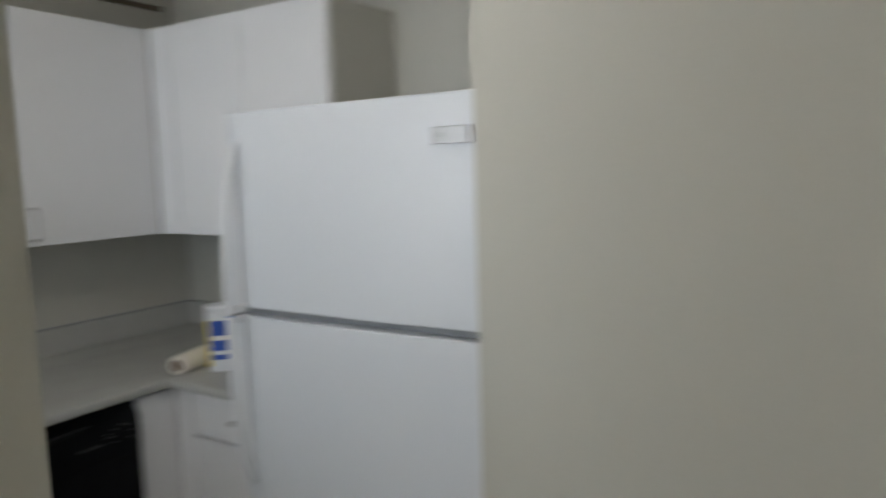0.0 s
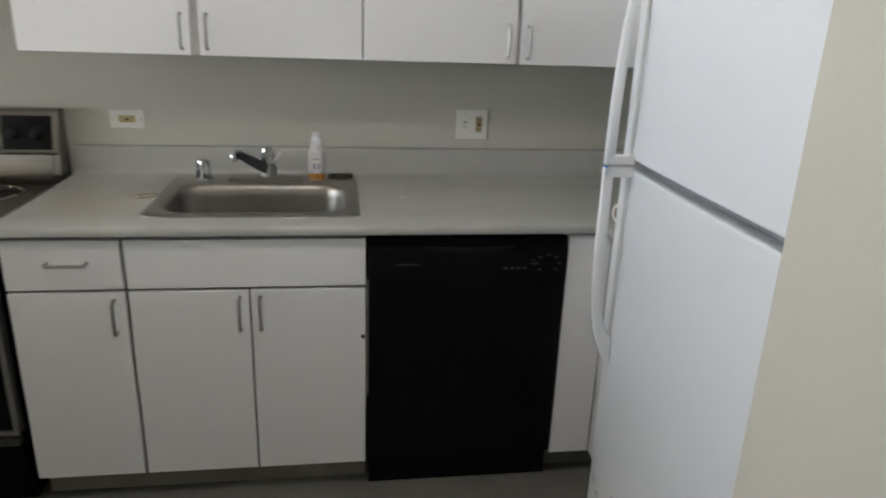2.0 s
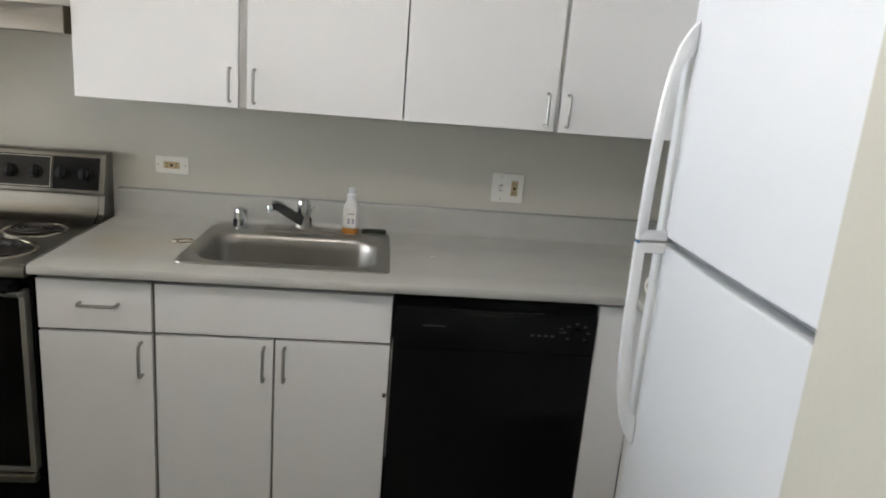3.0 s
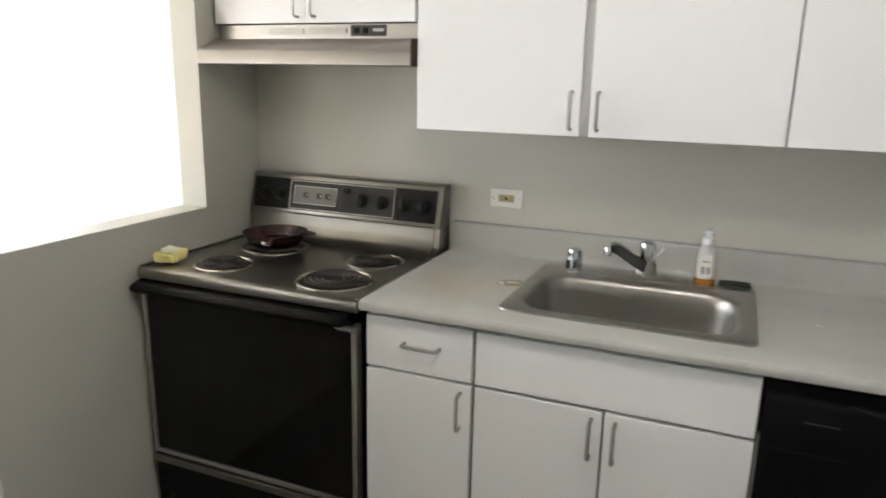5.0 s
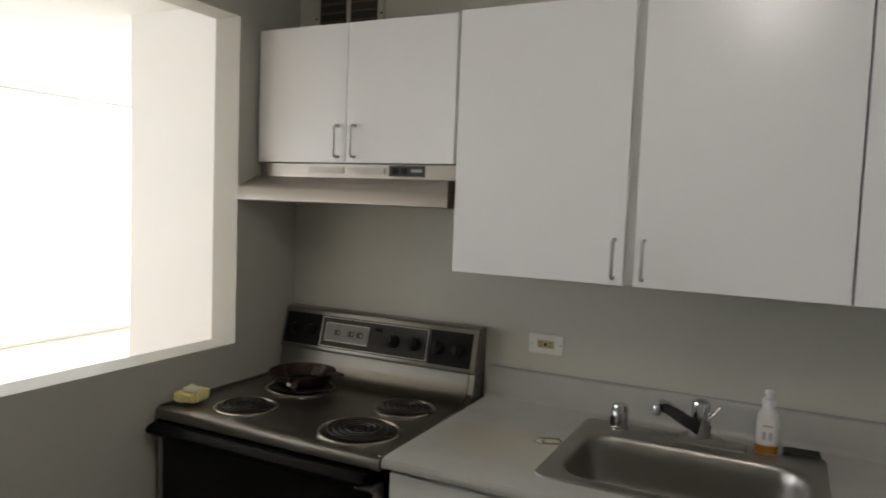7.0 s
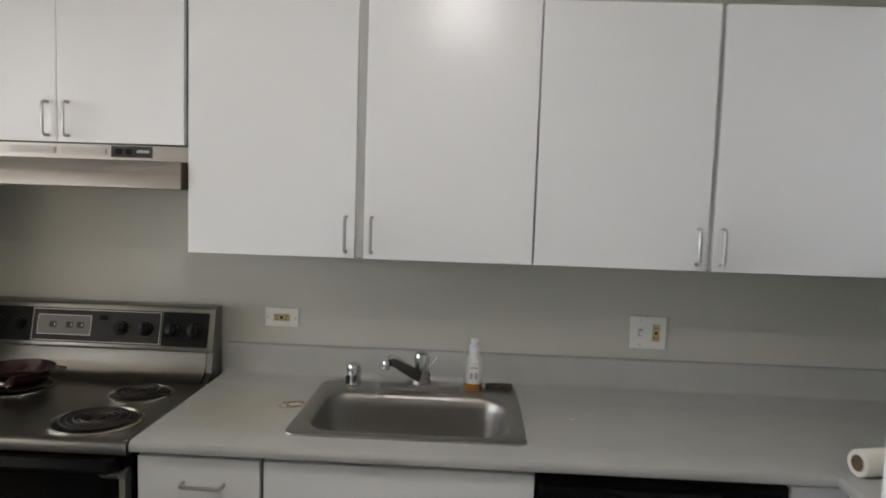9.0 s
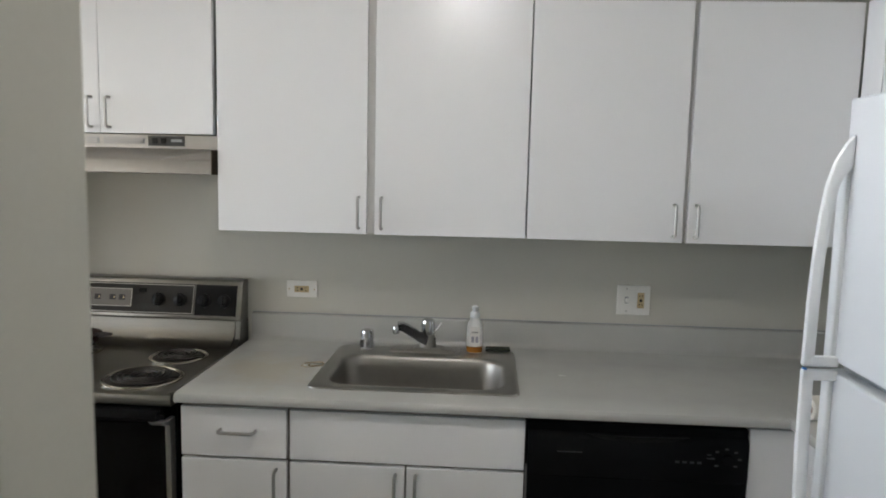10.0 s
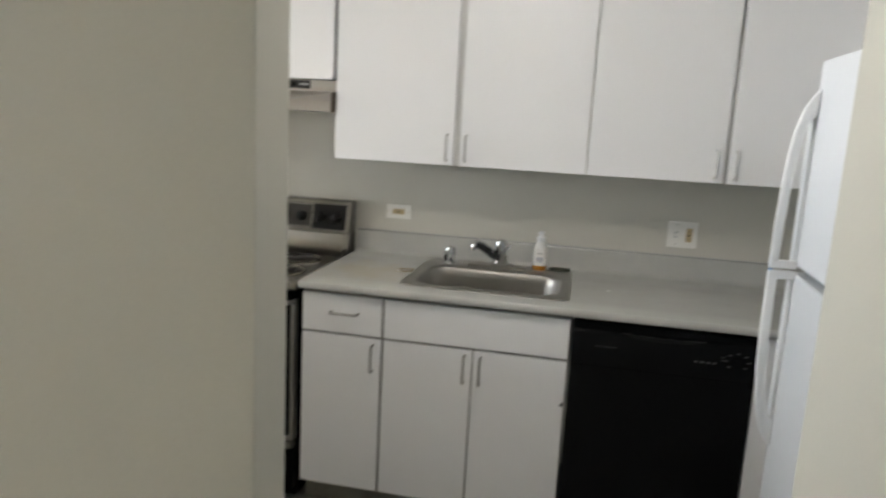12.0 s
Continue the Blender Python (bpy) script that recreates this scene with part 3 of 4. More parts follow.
part("print", box(0.834, 0.858, -0.1594, -0.1581, 0.996, 1.000), PRINT, lb)

pad = box(0.886, 0.972, -0.122, -0.078, 0.9215, 0.929, 0.002)
bmesh.ops.subdivide_edges(pad, edges=list(pad.edges), cuts=4, use_grid_fill=True)
for v in pad.verts:
    q = noise.noise_vector(v.co * 60)
    v.co += Vector((q.x * 0.005, q.y * 0.004, abs(q.z) * 0.004 + 0.002 * math.sin((v.co.x - 0.886) * 30)))
solo("scrub_pad", pad, GREEN, "dark green scouring pad on the sink edge", "scouring pad", at=(0.93, -0.1, 0.9215))

sc = thing("label_scrap", (0.318, -0.352, 0.9142), "curled pale scrap with brown edges stuck beside the sink", "scrap")
loop = []
for i in range(21):
    a = 2 * math.pi * i / 20
    k = 1 + 0.35 * noise.noise(Vector((math.cos(a), math.sin(a), 4.0)))
    loop.append((0.318 + 0.036 * k * math.cos(a), -0.352 + 0.025 * k * math.sin(a) + 0.006 * math.cos(a), 0.9155 + 0.002 * abs(math.sin(a * 1.5))))
part("sheet", extrude([(x, y) for x, y, z in loop[:-1]], "Z", 0.9142, 0.9150), SCRAP, sc, "brown edge of the scrap")
part("pale_face", extrude([(0.318 + (x - 0.318) * 0.84, -0.352 + (y + 0.352) * 0.80) for x, y, z in loop[:-1]], "Z", 0.9151, 0.9154), STAIN, sc, "pale paper face")
part("curled_edge", tube([(x, y, 0.9165) for x, y, z in loop[1:9]], 0.0022, 8), SCRAP, sc, "brown curled edge")
part("curled_edge", tube([(0.318 + (x - 0.318) * 0.7 + 0.012, -0.352 + (y + 0.352) * 0.7, 0.9168) for x, y, z in loop[9:19]], 0.002, 8), SCRAP, sc, "brown curled edge")


def smear(name, cx, cy, rx, ry, label, seed):
    b = bmesh.new()
    pts = []
    for i in range(20):
        a = 2 * math.pi * i / 20
        k = 0.7 + 0.5 * noise.noise(Vector((math.cos(a) * 1.3, math.sin(a) * 1.3, seed)))
        pts.append(b.verts.new((cx + rx * k * math.cos(a), cy + ry * k * math.sin(a), 0.9144)))
    b.faces.new(pts)
    solo(name, b, STAIN, label, "stain", at=(cx, cy, 0.9144))


smear("dried_smear", 1.13, -0.36, 0.014, 0.006, "small pale dried drop on the worktop", 9.0)

# ---- stove ----
SX0, SX1 = -0.797, -0.012
st = thing("stove", (-0.4, -0.33, 0), "old electric coil stove, steel top, black oven door", "stove")
part("body", box(SX0 + 0.004, SX1 - 0.004, FY + 0.03, -0.02, 0.02, 0.868), BLACK, st)
ct = [(-0.02, 0.87), (-0.02, 0.904), (-0.10, 0.904), (-0.64, 0.904), (-0.668, 0.904), (-0.676, 0.900), (-0.680, 0.892), (-0.680, 0.874), (-0.676, 0.870)]
ctp = part("cooktop", extrude(ct, "X", SX0, SX1), STEEL, st, "stained stainless steel cooktop")
for x in (SX0, SX1 - 0.012):
    part("edge_rim", box(x, x + 0.012, -0.668, -0.17, 0.9042, 0.909, 0.002), STEEL, ctp)
# backguard: curved steel apron and leaning control panel
ap = [(-0.02, 0.904), (-0.165, 0.904), (-0.155, 0.908), (-0.135, 0.918), (-0.118, 0.935), (-0.108, 0.96), (-0.103, 1.0), (-0.02, 1.0)]
bg = part("backguard", extrude(ap, "X", SX0 + 0.012, SX1 - 0.022), STEEL, st, "brushed steel backguard")
part("side_cheek", extrude([(-0.02, 0.904), (-0.15, 0.904), (-0.115, 0.93), (-0.10, 1.0), (-0.02, 1.0)], "X", SX1 - 0.02, SX1 - 0.001), STEEL, bg)
part("side_cheek", extrude([(-0.02, 0.904), (-0.15, 0.904), (-0.115, 0.93), (-0.10, 1.0), (-0.02, 1.0)], "X", SX0 + 0.001, SX0 + 0.011), STEEL, bg)
hd = part("panel_housing", extrude([(-0.02, 0.995), (-0.108, 0.995), (-0.112, 1.0), (-0.078, 1.136), (-0.07, 1.141), (-0.02, 1.141)], "X", SX0, SX1, 0.003), STEEL, st, "leaning steel control housing")


def on_panel(x0, x1, s0, s1, lift, thick, bevel=0.0):
    """A plate on the leaning panel; s runs up its slope from 0 to 1."""
    b = box(x0, x1, -thick, 0, s0 * 0.140, s1 * 0.140, bevel)
    lean = math.atan2(0.034, 0.136)
    bmesh.ops.transform(b, verts=b.verts, matrix=Matrix.Translation((0, -0.112, 1.0)) @ Matrix.Rotation(-lean, 4, "X") @ Matrix.Translation((0, -lift, 0)))
    return b


part("left_plate", on_panel(-0.785, -0.630, 0.09, 0.90, 0.0005, 0.003), PANEL, hd, "black control plate")
part("right_plate", on_panel(-0.184, -0.030, 0.09, 0.90, 0.0005, 0.003), PANEL, hd, "black control plate")
mp_ = part("middle_plate", on_panel(-0.626, -0.188, 0.09, 0.90, 0.0005, 0.003), PANELBROWN, hd, "grey-brown timer plate")
for a, c, s0, s1 in ((-0.622, -0.192, 0.12, 0.135), (-0.622, -0.192, 0.855, 0.870), (-0.6235, -0.6215, 0.12, 0.870), (-0.1925, -0.1905, 0.12, 0.870)):
    part("trim_strip", on_panel(a, c, s0, s1, 0.0037, 0.001), TRIM, hd)
part("clock_window", on_panel(-0.604, -0.426, 0.28, 0.72, 0.004, 0.002), material("clock_face", (0.115, 0.102, 0.088), 0.4), hd, "tan clock window")
for x in (-0.551, -0.494, -0.458):
    part("digit_slot", on_panel(x - 0.013, x + 0.010, 0.43, 0.57, 0.0062, 0.001), DARK, hd)
    part("digit_card", on_panel(x + 0.003, x + 0.006, 0.47, 0.53, 0.0072, 0.0006), BEIGE, hd)
for a, c, s0, s1 in ((-0.606, -0.424, 0.265, 0.28), (-0.606, -0.424, 0.72, 0.735), (-0.606, -0.6045, 0.28, 0.72), (-0.4255, -0.424, 0.28, 0.72)):
    part("clock_trim", on_panel(a, c, s0, s1, 0.0042, 0.001), TRIM, hd)
part("push_button", on_panel(-0.396, -0.370, 0.64, 0.76, 0.004, 0.006, 0.001), PANEL, hd)
for x in (-0.740, -0.668, -0.322, -0.240, -0.150, -0.075):
    k = lathe([(0.0245, 0.004), (0.024, 0.010), (0.019, 0.012), (0.017, 0.024), (0.013, 0.026), (0.003, 0.0262)], (0, 0, 0), 22, "Y")
    box(-0.004, 0.004, -0.031, -0.012, -0.017, 0.017, 0.0015, bm=k)
    bmesh.ops.transform(k, verts=k.verts, matrix=Matrix.Translation((x, -0.112 + 0.034 * 0.48, 1.0 + 0.136 * 0.48)) @ Matrix.Rotation(-math.atan2(0.034, 0.136), 4, "X"))
    part("knob", k, KNOB, hd, "black control knob")

ZC = 0.9045


def burner(cx, cy, r):
    drip = part("drip_pan", lathe([(r + 0.022, ZC), (r + 0.0215, ZC + 0.004), (r + 0.017, ZC + 0.0065), (r + 0.012, ZC + 0.0055), (r + 0.009, ZC + 0.002), (r + 0.008, ZC + 0.0005)], (cx, cy, 0), 40), DRIP, st, "chrome drip pan rim")
    part("drip_bowl", lathe([(r + 0.0105, ZC + 0.0012), (r + 0.008, ZC + 0.0024), (r * 0.6, ZC + 0.0016), (0.012, ZC + 0.0012)], (cx, cy, 0), 36), BURNT, drip, "scorched dark drip bowl")
    pts = []
    turns = 4 if r > 0.09 else 3
    for i in range(turns * 28):
        a = 2 * math.pi * i / 28
        q = r * (0.28 + 0.70 * i / (turns * 28))
        pts.append((cx + q * math.cos(a), cy + q * math.sin(a), ZC + 0.011))
    pts.append((cx + r + 0.012, cy + 0.004, ZC + 0.006))
    c = part("coil", tube(pts, 0.0038, 6), COIL, drip, "black heating coil")
    part("hub", lathe([(0.016, ZC + 0.006), (0.016, ZC + 0.012), (0.004, ZC + 0.013)], (cx, cy, 0), 16), COIL, drip)


burner(-0.575, -0.535, 0.075)
burner(-0.165, -0.535, 0.097)
burner(-0.165, -0.285, 0.075)
burner(-0.575, -0.27, 0.097)

# oven door, its handle and the drawer below
od = part("oven_door", box(SX0 + 0.022, SX1 - 0.022, FY - 0.012, FY + 0.028, 0.285, 0.818, 0.004), GLASSBLACK, st, "black glass oven door")
fr = box(SX0 + 0.006, SX0 + 0.021, FY - 0.014, FY + 0.02, 0.275, 0.83, 0.002)
box(SX1 - 0.021, SX1 - 0.006, FY - 0.014, FY + 0.02, 0.275, 0.83, 0.002, bm=fr)
box(SX0 + 0.006, SX1 - 0.006, FY - 0.014, FY + 0.02, 0.268, 0.283, 0.002, bm=fr)
part("door_trim", fr, NICKEL, od, "dull metal door trim")
hp = [(FY - 0.010, 0.822), (FY - 0.040, 0.826), (FY - 0.054, 0.836), (FY - 0.056, 0.846), (FY - 0.046, 0.856), (FY - 0.012, 0.866), (FY + 0.02, 0.866), (FY + 0.02, 0.822)]
hb = part("door_handle", extrude(hp, "X", SX0 + 0.0, SX1 - 0.03), BLACK, od, "full-width black handle bar")
part("handle_cap", extrude([(FY - 0.013, 0.812), (FY - 0.036, 0.820), (FY - 0.053, 0.833), (FY - 0.054, 0.838), (FY - 0.013, 0.828)], "X", SX1 - 0.050, SX1 - 0.006), NICKEL, hb, "dull silver end cap")
dr = part("storage_drawer", box(SX0 + 0.006, SX1 - 0.006, FY - 0.010, FY + 0.028, 0.06, 0.232, 0.004), BLACK, st)
part("drawer_handle", box(SX0 + 0.006, SX1 - 0.006, FY - 0.022, FY + 0.01, 0.236, 0.262, 0.005), STEEL, dr, "steel drawer pull strip")
part("plinth", box(SX0 + 0.02, SX1 - 0.02, FY + 0.05, FY + 0.06, 0.001, 0.06), BLACK, st)

# ---- things on the stove ----
px, py, pz = -0.572, -0.268, 0.9205
pan = thing("frying_pan", (px, py, pz), "dark red enamelled frying pan on the rear burner", "pan")
part("body", lathe([(0.078, 0.0), (0.088, 0.004), (0.098, 0.018), (0.110, 0.040), (0.113, 0.044), (0.109, 0.0445), (0.095, 0.020), (0.085, 0.008), (0.01, 0.007)], (px, py, pz), 40), RED, pan)
part("handle", tube([(px + 0.050, py - 0.092, pz + 0.032), (px + 0.066, py - 0.122, pz + 0.032), (px + 0.078, py - 0.142, pz + 0.022)], [0.016, 0.015, 0.010], 12, flat=0.6), RED, pan, "short red handle")
part("handle_bracket", tube([(px + 0.022, py - 0.103, pz + 0.024), (px + 0.036, py - 0.119, pz + 0.026), (px + 0.050, py - 0.120, pz + 0.026)], 0.006, 8), NICKEL, pan, "dull metal bracket")
part("pouring_lip", tube([(px + 0.095, py + 0.012, pz + 0.040), (px + 0.128, py + 0.02, pz + 0.044), (px + 0.150, py + 0.024, pz + 0.044)], [0.014, 0.010, 0.005], 10, flat=0.5), PANBLACK, pan)
part("cooking_surface", lathe([(0.083, 0.0085), (0.083, 0.0095), (0.004, 0.0095)], (px, py, pz), 36), PANBLACK, pan)

sp = thing("sponge", (-0.735, -0.585, 0.9095), "crumpled yellow sponge on the stove corner", "sponge")


def lump(x0, x1, y0, y1, z0, z1, mat, amp, nm, turn):
    b = box(x0, x1, y0, y1, z0, z1, 0.004)
    bmesh.ops.subdivide_edges(b, edges=list(b.edges), cuts=3, use_grid_fill=True)
    for v in b.verts:
        q = noise.noise_vector(v.co * 45 + Vector((turn, 0, 0)))
        v.co += Vector((q.x, q.y, max(0, q.z))) * amp
    part(nm, b, mat, sp, smooth=60)


lump(-0.782, -0.715, -0.625, -0.565, 0.910, 0.938, YELLOW, 0.008, "foam", 0.0)
lump(-0.755, -0.708, -0.60, -0.553, 0.912, 0.946, YELLOW, 0.010, "foam", 3.0)
lump(-0.760, -0.722, -0.605, -0.568, 0.940, 0.953, PALE, 0.008, "wrapper", 6.0)

# ---- range hood and the cabinet above it ----
hx0, hx1 = -0.826, -0.029
hdp = thing("range_hood", (-0.43, -0.15, 1.525), "greasy almond-grey metal range hood", "range hood")
part("upper_body", box(hx0 + 0.045, hx1 - 0.002, -0.222, -0.002, 1.6, 1.659), HOODST, hdp)
part("end_box", box(hx0, hx0 + 0.044, -0.205, -0.002, 1.59, 1.659), HOODST, hdp)
part("visor", extrude([(-0.002, 1.616), (-0.226, 1.614), (-0.314, 1.576), (-0.318, 1.570), (-0.321, 1.532), (-0.313, 1.528), (-0.304, 1.532), (-0.294, 1.556), (-0.002, 1.56)], "X", hx0, hx1), HOODST, hdp, "sloping hood visor")
gus = bmesh.new()
for co in ((-0.20, -0.3155, 1.5755), (hx1 - 0.0005, -0.3165, 1.5755), (hx1 - 0.0005, -0.268, 1.614), (hx1 - 0.0005, -0.228, 1.6125), (-0.20, -0.298, 1.582)):
    gus.verts.new(co)
bmesh.ops.convex_hull(gus, input=list(gus.verts))
part("corner_gusset", gus, HOODST, hdp, "folded corner facet", 5)
part("side_skirt", box(hx1 + 0.0002, hx1 + 0.003, -0.319, -0.002, 1.529, 1.61), BROWN, hdp, "dark brown hood end")
part("filter", box(-0.65, -0.2, -0.27, -0.04, 1.548, 1.558), NICKEL, hdp)
for x in (-0.60, -0.44):
    s = part("vent_slot", box(x, x + 0.142, -0.2235, -0.221, 1.628, 1.648), GASKET, hdp)
    for k in range(3):
        part("slat", box(x + 0.004, x + 0.138, -0.2265, -0.2238, 1.630 + 0.006 * k, 1.6335 + 0.006 * k), HOODST, s)
sw = part("switch_panel", box(-0.285, -0.158, -0.2245, -0.221, 1.622, 1.656), DARK, hdp, "black switch panel")
part("rocker", box(-0.272, -0.252, -0.228, -0.2243, 1.630, 1.648, 0.001), BLACK, sw)
part("rocker", box(-0.240, -0.222, -0.228, -0.2243, 1.630, 1.648, 0.001), BLACK, sw)
part("badge", box(-0.204, -0.166, -0.226, -0.2243, 1.636, 1.645), PRINT, sw)

hc = thing("hood_cabinet", (-0.43, -0.12, 1.66), "white two-door wall cabinet above the hood", "cabinet", "wall cabinets")
part("body", box(-0.812, -0.056, -0.214, -0.002, 1.664, 2.112), EDGE, hc)
d = part("door", box(-0.814, -0.4472, -0.235, -0.216, 1.663, 2.112, 0.0018), DOOR, hc)
part("handle", pull((-0.475, -0.235, 1.782), (-0.475, -0.235, 1.682), (0, -0.03, 0)), NICKEL, d, "satin nickel wire pull")
d = part("door", box(-0.4458, -0.054, -0.235, -0.216, 1.663, 2.112, 0.0018), DOOR, hc)
part("handle", pull((-0.411, -0.235, 1.782), (-0.411, -0.235, 1.682), (0, -0.03, 0)), NICKEL, d, "satin nickel wire pull")

# ---- wall cabinets over the sink ----
UZ0, UZ1 = 1.347, 2.096
UY = -0.305


def wall_unit(x0, x1, xa, xb, hxa, hxb):
    u = thing("wall_cabinet", ((x0 + x1) / 2, -0.15, UZ0), "white laminate two-door wall cabinet over the worktop", "cabinet", "wall cabinets")
    part("body", box(x0, x1, UY + 0.021, -0.002, UZ0 + 0.002, UZ1), CARCASS, u)
    d = part("door", box(x0 - 0.001, xa, UY, UY + 0.019, UZ0, UZ1, 0.0018), DOOR, u)
    part("handle", pull((hxa, UY, 1.468), (hxa, UY, 1.367), (0, -0.03, 0)), NICKEL, d, "satin nickel wire pull")
    d = part("door", box(xb, x1 + 0.001, UY, UY + 0.019, UZ0, UZ1, 0.0018), DOOR, u)
    part("handle", pull((hxb, UY, 1.468), (hxb, UY, 1.367), (0, -0.03, 0)), NICKEL, d, "satin nickel wire pull")


wall_unit(-0.011, 1.0, 0.4825, 0.5085, 0.458, 0.533)
wall_unit(1.0065, 2.003, 1.4985, 1.5125, 1.468, 1.537)
ul = thing("cabinet_light_clip", (0.88, -0.27, 1.348), "small screw clip under the wall cabinet", "clip")
part("clip", box(0.86, 0.895, -0.285, -0.262, 1.341, 1.3485, 0.002), NICKEL, ul)

UX = 2.01
u = thing("wall_cabinet", (2.19, -0.7, UZ0), "white laminate wall cabinet in the corner by the fridge", "cabinet", "wall cabinets")
part("body", box(UX + 0.022, 2.358, -1.158, -0.302, UZ0 + 0.002, UZ1), CARCASS, u)
part("filler", box(UX - 0.001, UX + 0.02, -0.418, -0.309, UZ0, UZ1, 0.001), DOOR, u)
d = part("door", box(UX, UX + 0.019, -0.779, -0.421, UZ0, UZ1, 0.0018), DOOR, u)
part("handle", pull((UX, -0.745, 1.468), (UX, -0.745, 1.367), (-0.03, 0, 0)), NICKEL, d, "satin nickel wire pull")
d = part("door", box(UX, UX + 0.019, -1.158, -0.783, UZ0, UZ1, 0.0018), DOOR, u)
part("handle", pull((UX, -0.82, 1.468), (UX, -0.82, 1.367), (-0.03, 0, 0)), NICKEL, d, "satin nickel wire pull")
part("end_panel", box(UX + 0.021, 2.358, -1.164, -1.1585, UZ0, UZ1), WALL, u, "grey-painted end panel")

# ---- fridge ----
FX = 1.51
fg = thing("fridge", (1.9, -1.62, 0), "white top-freezer refrigerator with bowed handles", "refrigerator")
F0, F1 = -1.998, -1.248
part("body", box(FX + 0.085, 2.30, F0 + 0.006, F1 - 0.006, 0.03, 1.69, 0.006), FRIDGE, fg)


def fridge_door(nm, z0, z1):
    pts = [(FX + 0.075, F0), (FX + 0.02, F0), (FX + 0.006, F0 + 0.006), (FX, F0 + 0.02)]
    for i in range(1, 12):
        t = i / 12
        pts.append((FX - 0.006 * math.sin(math.pi * t), F0 + 0.02 + (F1 - F0 - 0.04) * t))
    pts += [(FX, F1 - 0.02), (FX + 0.006, F1 - 0.006), (FX + 0.02, F1), (FX + 0.075, F1)]
    return part(nm, extrude(pts, "Z", z0, z1, 0.004), FRIDGE, fg, smooth=14)


fd = fridge_door("freezer_door", 1.232, 1.702)
ld = fridge_door("lower_door", 0.11, 1.211)
part("gasket", box(FX + 0.03, FX + 0.083, F0 + 0.012, F1 - 0.012, 0.12, 1.692), GASKET, fg, "grey door gasket")
part("base_grille", box(FX + 0.05, FX + 0.08, F0 + 0.02, F1 - 0.02, 0.015, 0.10), GASKET, fg)
part("hinge_cover", box(FX + 0.02, FX + 0.12, F0 + 0.02, F0 + 0.07, 1.7005, 1.712, 0.003), PLASTIC, fg)


def bow(pts_in, pts_out, y0, y1):
    """A flat bowed handle: outer and inner outline in (x, z), as wide as y0 to y1."""
    return extrude(pts_out + list(reversed(pts_in)), "Y", y0, y1, 0.004)


up_out = [(FX - 0.001, 1.640), (FX - 0.016, 1.622), (FX - 0.032, 1.592), (FX - 0.044, 1.548), (FX - 0.052, 1.49), (FX - 0.057, 1.42), (FX - 0.060, 1.34), (FX - 0.061, 1.2235)]
up_in = [(FX - 0.001, 1.582), (FX - 0.012, 1.570), (FX - 0.022, 1.548), (FX - 0.031, 1.49), (FX - 0.036, 1.42), (FX - 0.039, 1.34), (FX - 0.040, 1.240)]
h1 = part("handle", bow(up_in, up_out, -1.297, -1.284), PLASTIC, fd, "white bowed plastic handle")
part("handle_foot", box(FX - 0.060, FX + 0.002, -1.297, -1.284, 1.2235, 1.243, 0.003), PLASTIC, h1)
lo_out = [(FX - 0.061, 1.218), (FX - 0.060, 1.06), (FX - 0.057, 0.97), (FX - 0.050, 0.90), (FX - 0.040, 0.85), (FX - 0.026, 0.81), (FX - 0.012, 0.787), (FX - 0.001, 0.777)]
lo_in = [(FX - 0.039, 1.200), (FX - 0.037, 1.06), (FX - 0.034, 0.97), (FX - 0.028, 0.90), (FX - 0.020, 0.864), (FX - 0.010, 0.848), (FX - 0.001, 0.842)]
h2 = part("handle", bow(lo_in, lo_out, -1.297, -1.284), PLASTIC, ld, "white bowed plastic handle")
part("handle_foot", box(FX - 0.060, FX + 0.002, -1.297, -1.284, 1.198, 1.218, 0.003), PLASTIC, h2)
part("blue_tab", box(FX - 0.0600, FX - 0.054, -1.300, -1.2905, 1.2182, 1.2215, 0.001), BLUETAPE, h2, "scrap of blue tape")
part("door_ridge", box(FX - 0.009, FX + 0.004, -1.286, -1.256, 1.233, 1.60, 0.005), PLASTIC, fd)
part("door_ridge", box(FX - 0.009, FX + 0.004, -1.286, -1.256, 0.80, 1.210, 0.005), PLASTIC, ld)
bd = part("badge", box(FX - 0.011, FX - 0.002, -1.935, -1.850, 1.602, 1.636, 0.002), BADGE, fd, "pale grey name badge")
part("badge_print", box(FX - 0.0125, FX - 0.0105, -1.878, -1.862, 1.615, 1.624), PRINT, bd)

# ---- outlets ----
def cover(name, x0, x1, z0, z1, label, cat):
    o = thing(name, ((x0 + x1) / 2, 0, (z0 + z1) / 2), label, cat)
    part("cover_plate", box(x0, x1, -0.0065, -0.0005, z0, z1, 0.0025, 3), PLATE, o)
    return o


def receptacle(o, cx, cz, flat):
    a, c = (0.028, 0.0125) if flat else (0.0125, 0.029)
    r = part("receptacle", box(cx - a, cx + a, -0.0095, -0.006, cz - c, cz + c, 0.002), BEIGE, o, "aged beige socket")
    for s in (-1, 1):
        dx, dz = (0.016 * s, 0) if flat else (0, 0.016 * s)
        for e in (-1, 1):
            ex, ez = (0, 0.005 * e) if flat else (0.005 * e, 0)
            w_, h_ = (0.004, 0.0012) if flat else (0.0012, 0.004)
            part("slot", box(cx + dx + ex - w_, cx + dx + ex + w_, -0.0102, -0.009, cz + dz + ez - h_, cz + dz + ez + h_), DARK, r)
    part("test_button", box(cx - 0.005, cx + 0.005, -0.0115, -0.009, cz - 0.005, cz + 0.005, 0.001), DARK, r)


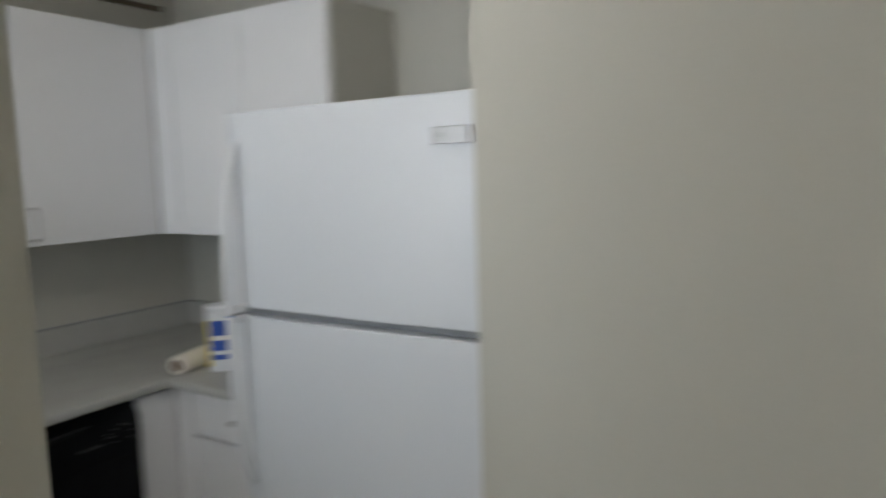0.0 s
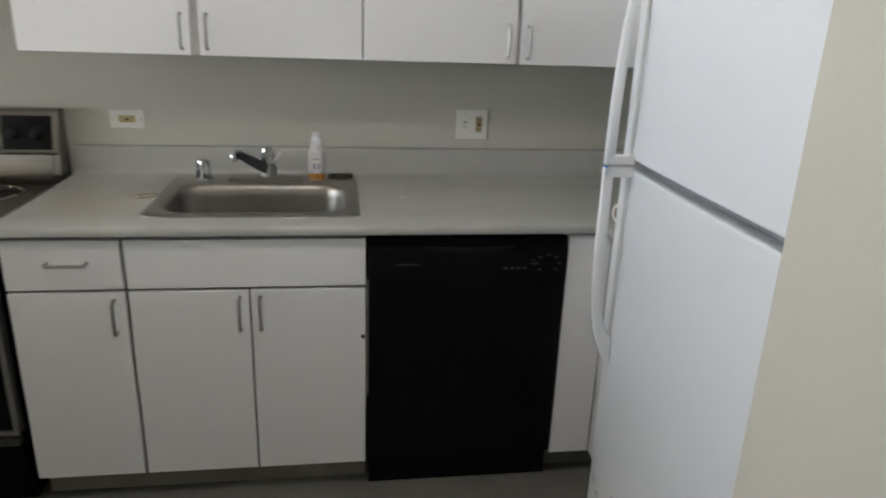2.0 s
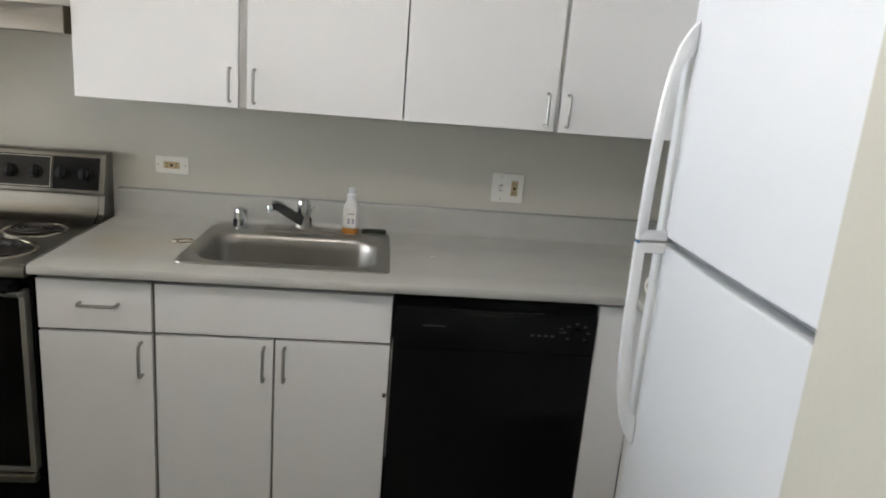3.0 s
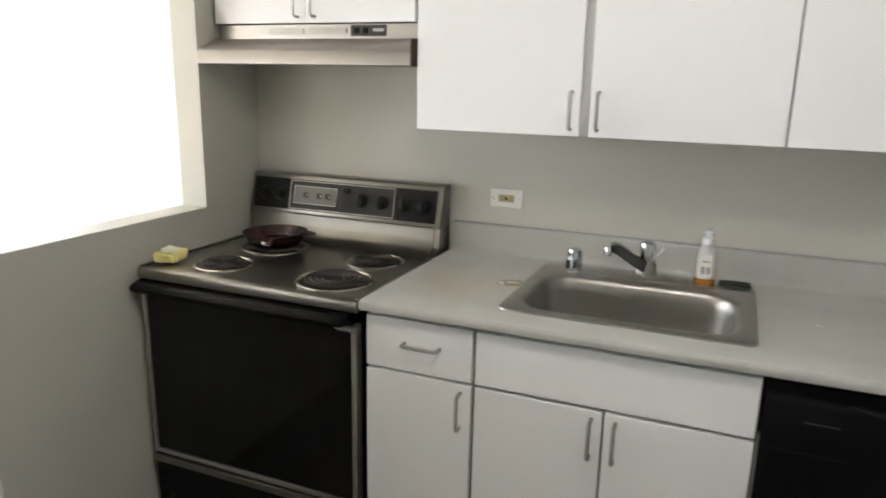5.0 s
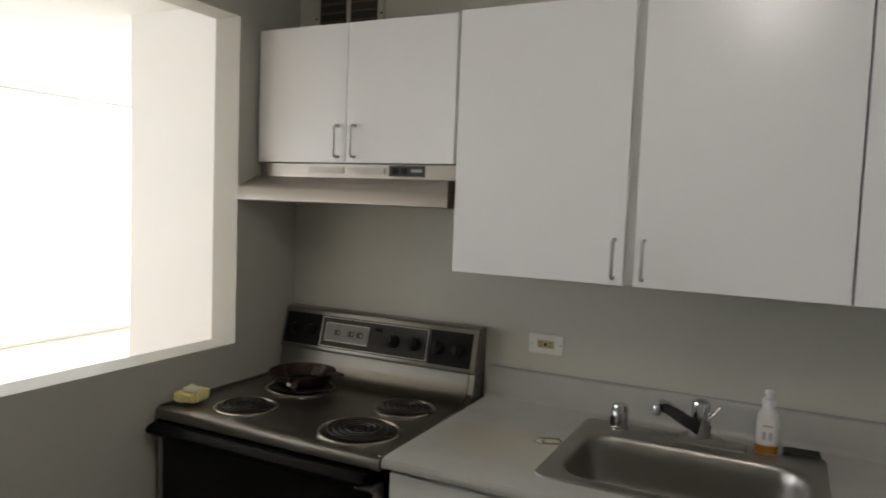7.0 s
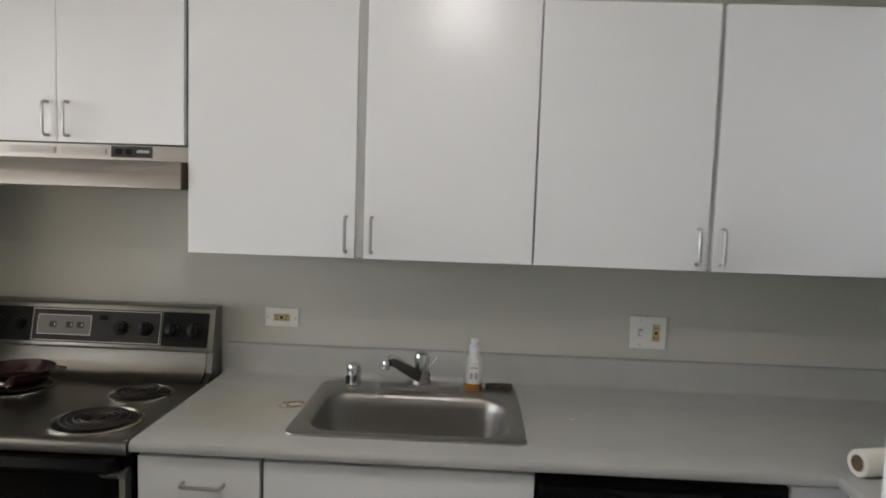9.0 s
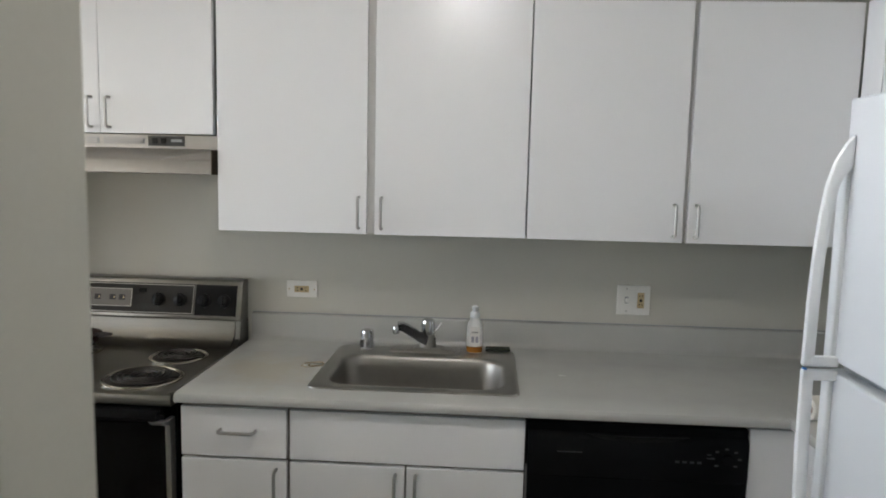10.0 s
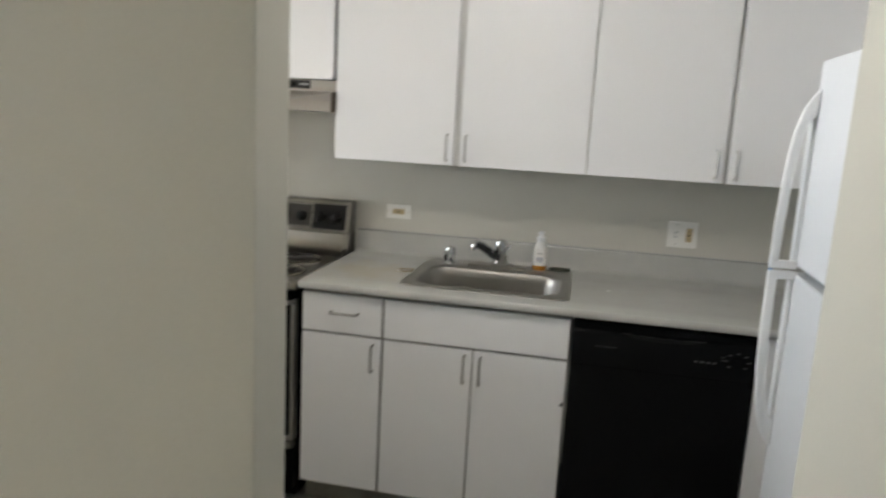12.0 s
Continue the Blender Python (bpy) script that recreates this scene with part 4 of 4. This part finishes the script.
o = cover("wall_outlet", 0.131, 0.246, 1.073, 1.137, "white cover plate with a beige sideways outlet", "outlet")
receptacle(o, 0.1885, 1.105, True)
for x in (0.1405, 0.2365):
    part("screw", lathe([(0.003, 0.006), (0.003, 0.0075), (0.001, 0.0078)], (x, 0, 1.105), 10, "Y"), BEIGE, o)
o = cover("switch_plate", 1.361, 1.481, 1.049, 1.159, "white double plate with light switch and beige outlet", "outlet")
receptacle(o, 1.447, 1.104, False)
part("switch_toggle", box(1.391, 1.401, -0.019, -0.006, 1.096, 1.112, 0.002), PLATE, o)
part("switch_slot", box(1.3895, 1.4025, -0.0072, -0.006, 1.092, 1.116), GASKET, o)
for z in (1.063, 1.145):
    part("screw", lathe([(0.003, 0.006), (0.003, 0.0075), (0.001, 0.0078)], (1.396, 0, z), 10, "Y"), NICKEL, o)

# ---- wall vent above the hood cabinet, dark strip in the corner ----
v = thing("wall_vent", (-0.6, 0, 2.24), "painted wall vent with two dark openings", "vent")
part("frame", box(-0.75, -0.455, -0.014, -0.001, 2.14, 2.36, 0.003), VENTFRAME, v)
for x0, x1 in ((-0.725, -0.612), (-0.592, -0.48)):
    op = part("opening", box(x0, x1, -0.0165, -0.013, 2.165, 2.335), DARK, v)
    for k in range(5):
        part("louvre", box(x0 + 0.004, x1 - 0.004, -0.0195, -0.0168, 2.18 + 0.032 * k, 2.186 + 0.032 * k), BROWN, op)
for x in (-0.742, -0.463):
    part("screw", lathe([(0.004, 0.014), (0.004, 0.0155), (0.001, 0.016)], (x, 0, 2.2), 10, "Y"), DARK, v)
solo("wall_strip", box(1.75, 2.305, -0.013, -0.0005, 2.25, 2.272, 0.002), BROWN, "dark brown strip high on the corner wall", "strip", at=(2.0, 0, 2.26))

# ---- things on the corner worktop ----
rl = thing("paper_roll", (1.9, -0.66, 0.914), "cream paper roll lying on the corner worktop", "paper roll")
m = pose(1.752, -0.685, 0.947, 0, 0, 14)
b = lathe([(0.019, 0.0), (0.031, 0.0), (0.0325, 0.003), (0.0325, 0.278), (0.031, 0.28), (0.019, 0.28)], (0, 0, 0), 30, "X")
bmesh.ops.transform(b, verts=b.verts, matrix=m)
part("roll", b, ROLL, rl)
b = lathe([(0.0195, -0.0008), (0.016, -0.0008), (0.0155, 0.01), (0.012, 0.02), (0.003, 0.022)], (0, 0, 0), 24, "X")
bmesh.ops.transform(b, verts=b.verts, matrix=m)
part("core", b, CARD, rl, "brown cardboard core")
cn = thing("wipes_canister", (1.878, -0.752, 0.914), "white canister with blue and yellow label", "canister")
part("canister", lathe([(0.042, 0.0), (0.044, 0.004), (0.044, 0.19), (0.042, 0.194)], (1.878, -0.752, 0.9145), 32), PLASTIC, cn)
part("lid", lathe([(0.043, 0.1945), (0.045, 0.198), (0.045, 0.212), (0.040, 0.219), (0.02, 0.221)], (1.878, -0.752, 0.9145), 32), PLASTIC, cn, "white snap lid")


def wrap(nm, a0, a1, z0, z1, mat, r=0.0447):
    b = bmesh.new()
    n = 12
    lo, hi = [], []
    for i in range(n + 1):
        a = radians(a0 + (a1 - a0) * i / n)
        lo.append(b.verts.new((1.878 + r * math.cos(a), -0.752 + r * math.sin(a), z0)))
        hi.append(b.verts.new((1.878 + r * math.cos(a), -0.752 + r * math.sin(a), z1)))
    for i in range(n):
        b.faces.new((lo[i], lo[i + 1], hi[i + 1], hi[i]))
    part(nm, b, mat, cn)


wrap("blue_label", 180, 275, 0.985, 1.085, BLUE)
wrap("yellow_label", 120, 180, 0.93, 1.085, YLABEL)
wrap("white_stripe", 190, 270, 1.02, 1.035, LABEL, 0.0452)
wrap("blue_stripe", 185, 275, 0.955, 0.972, BLUE)
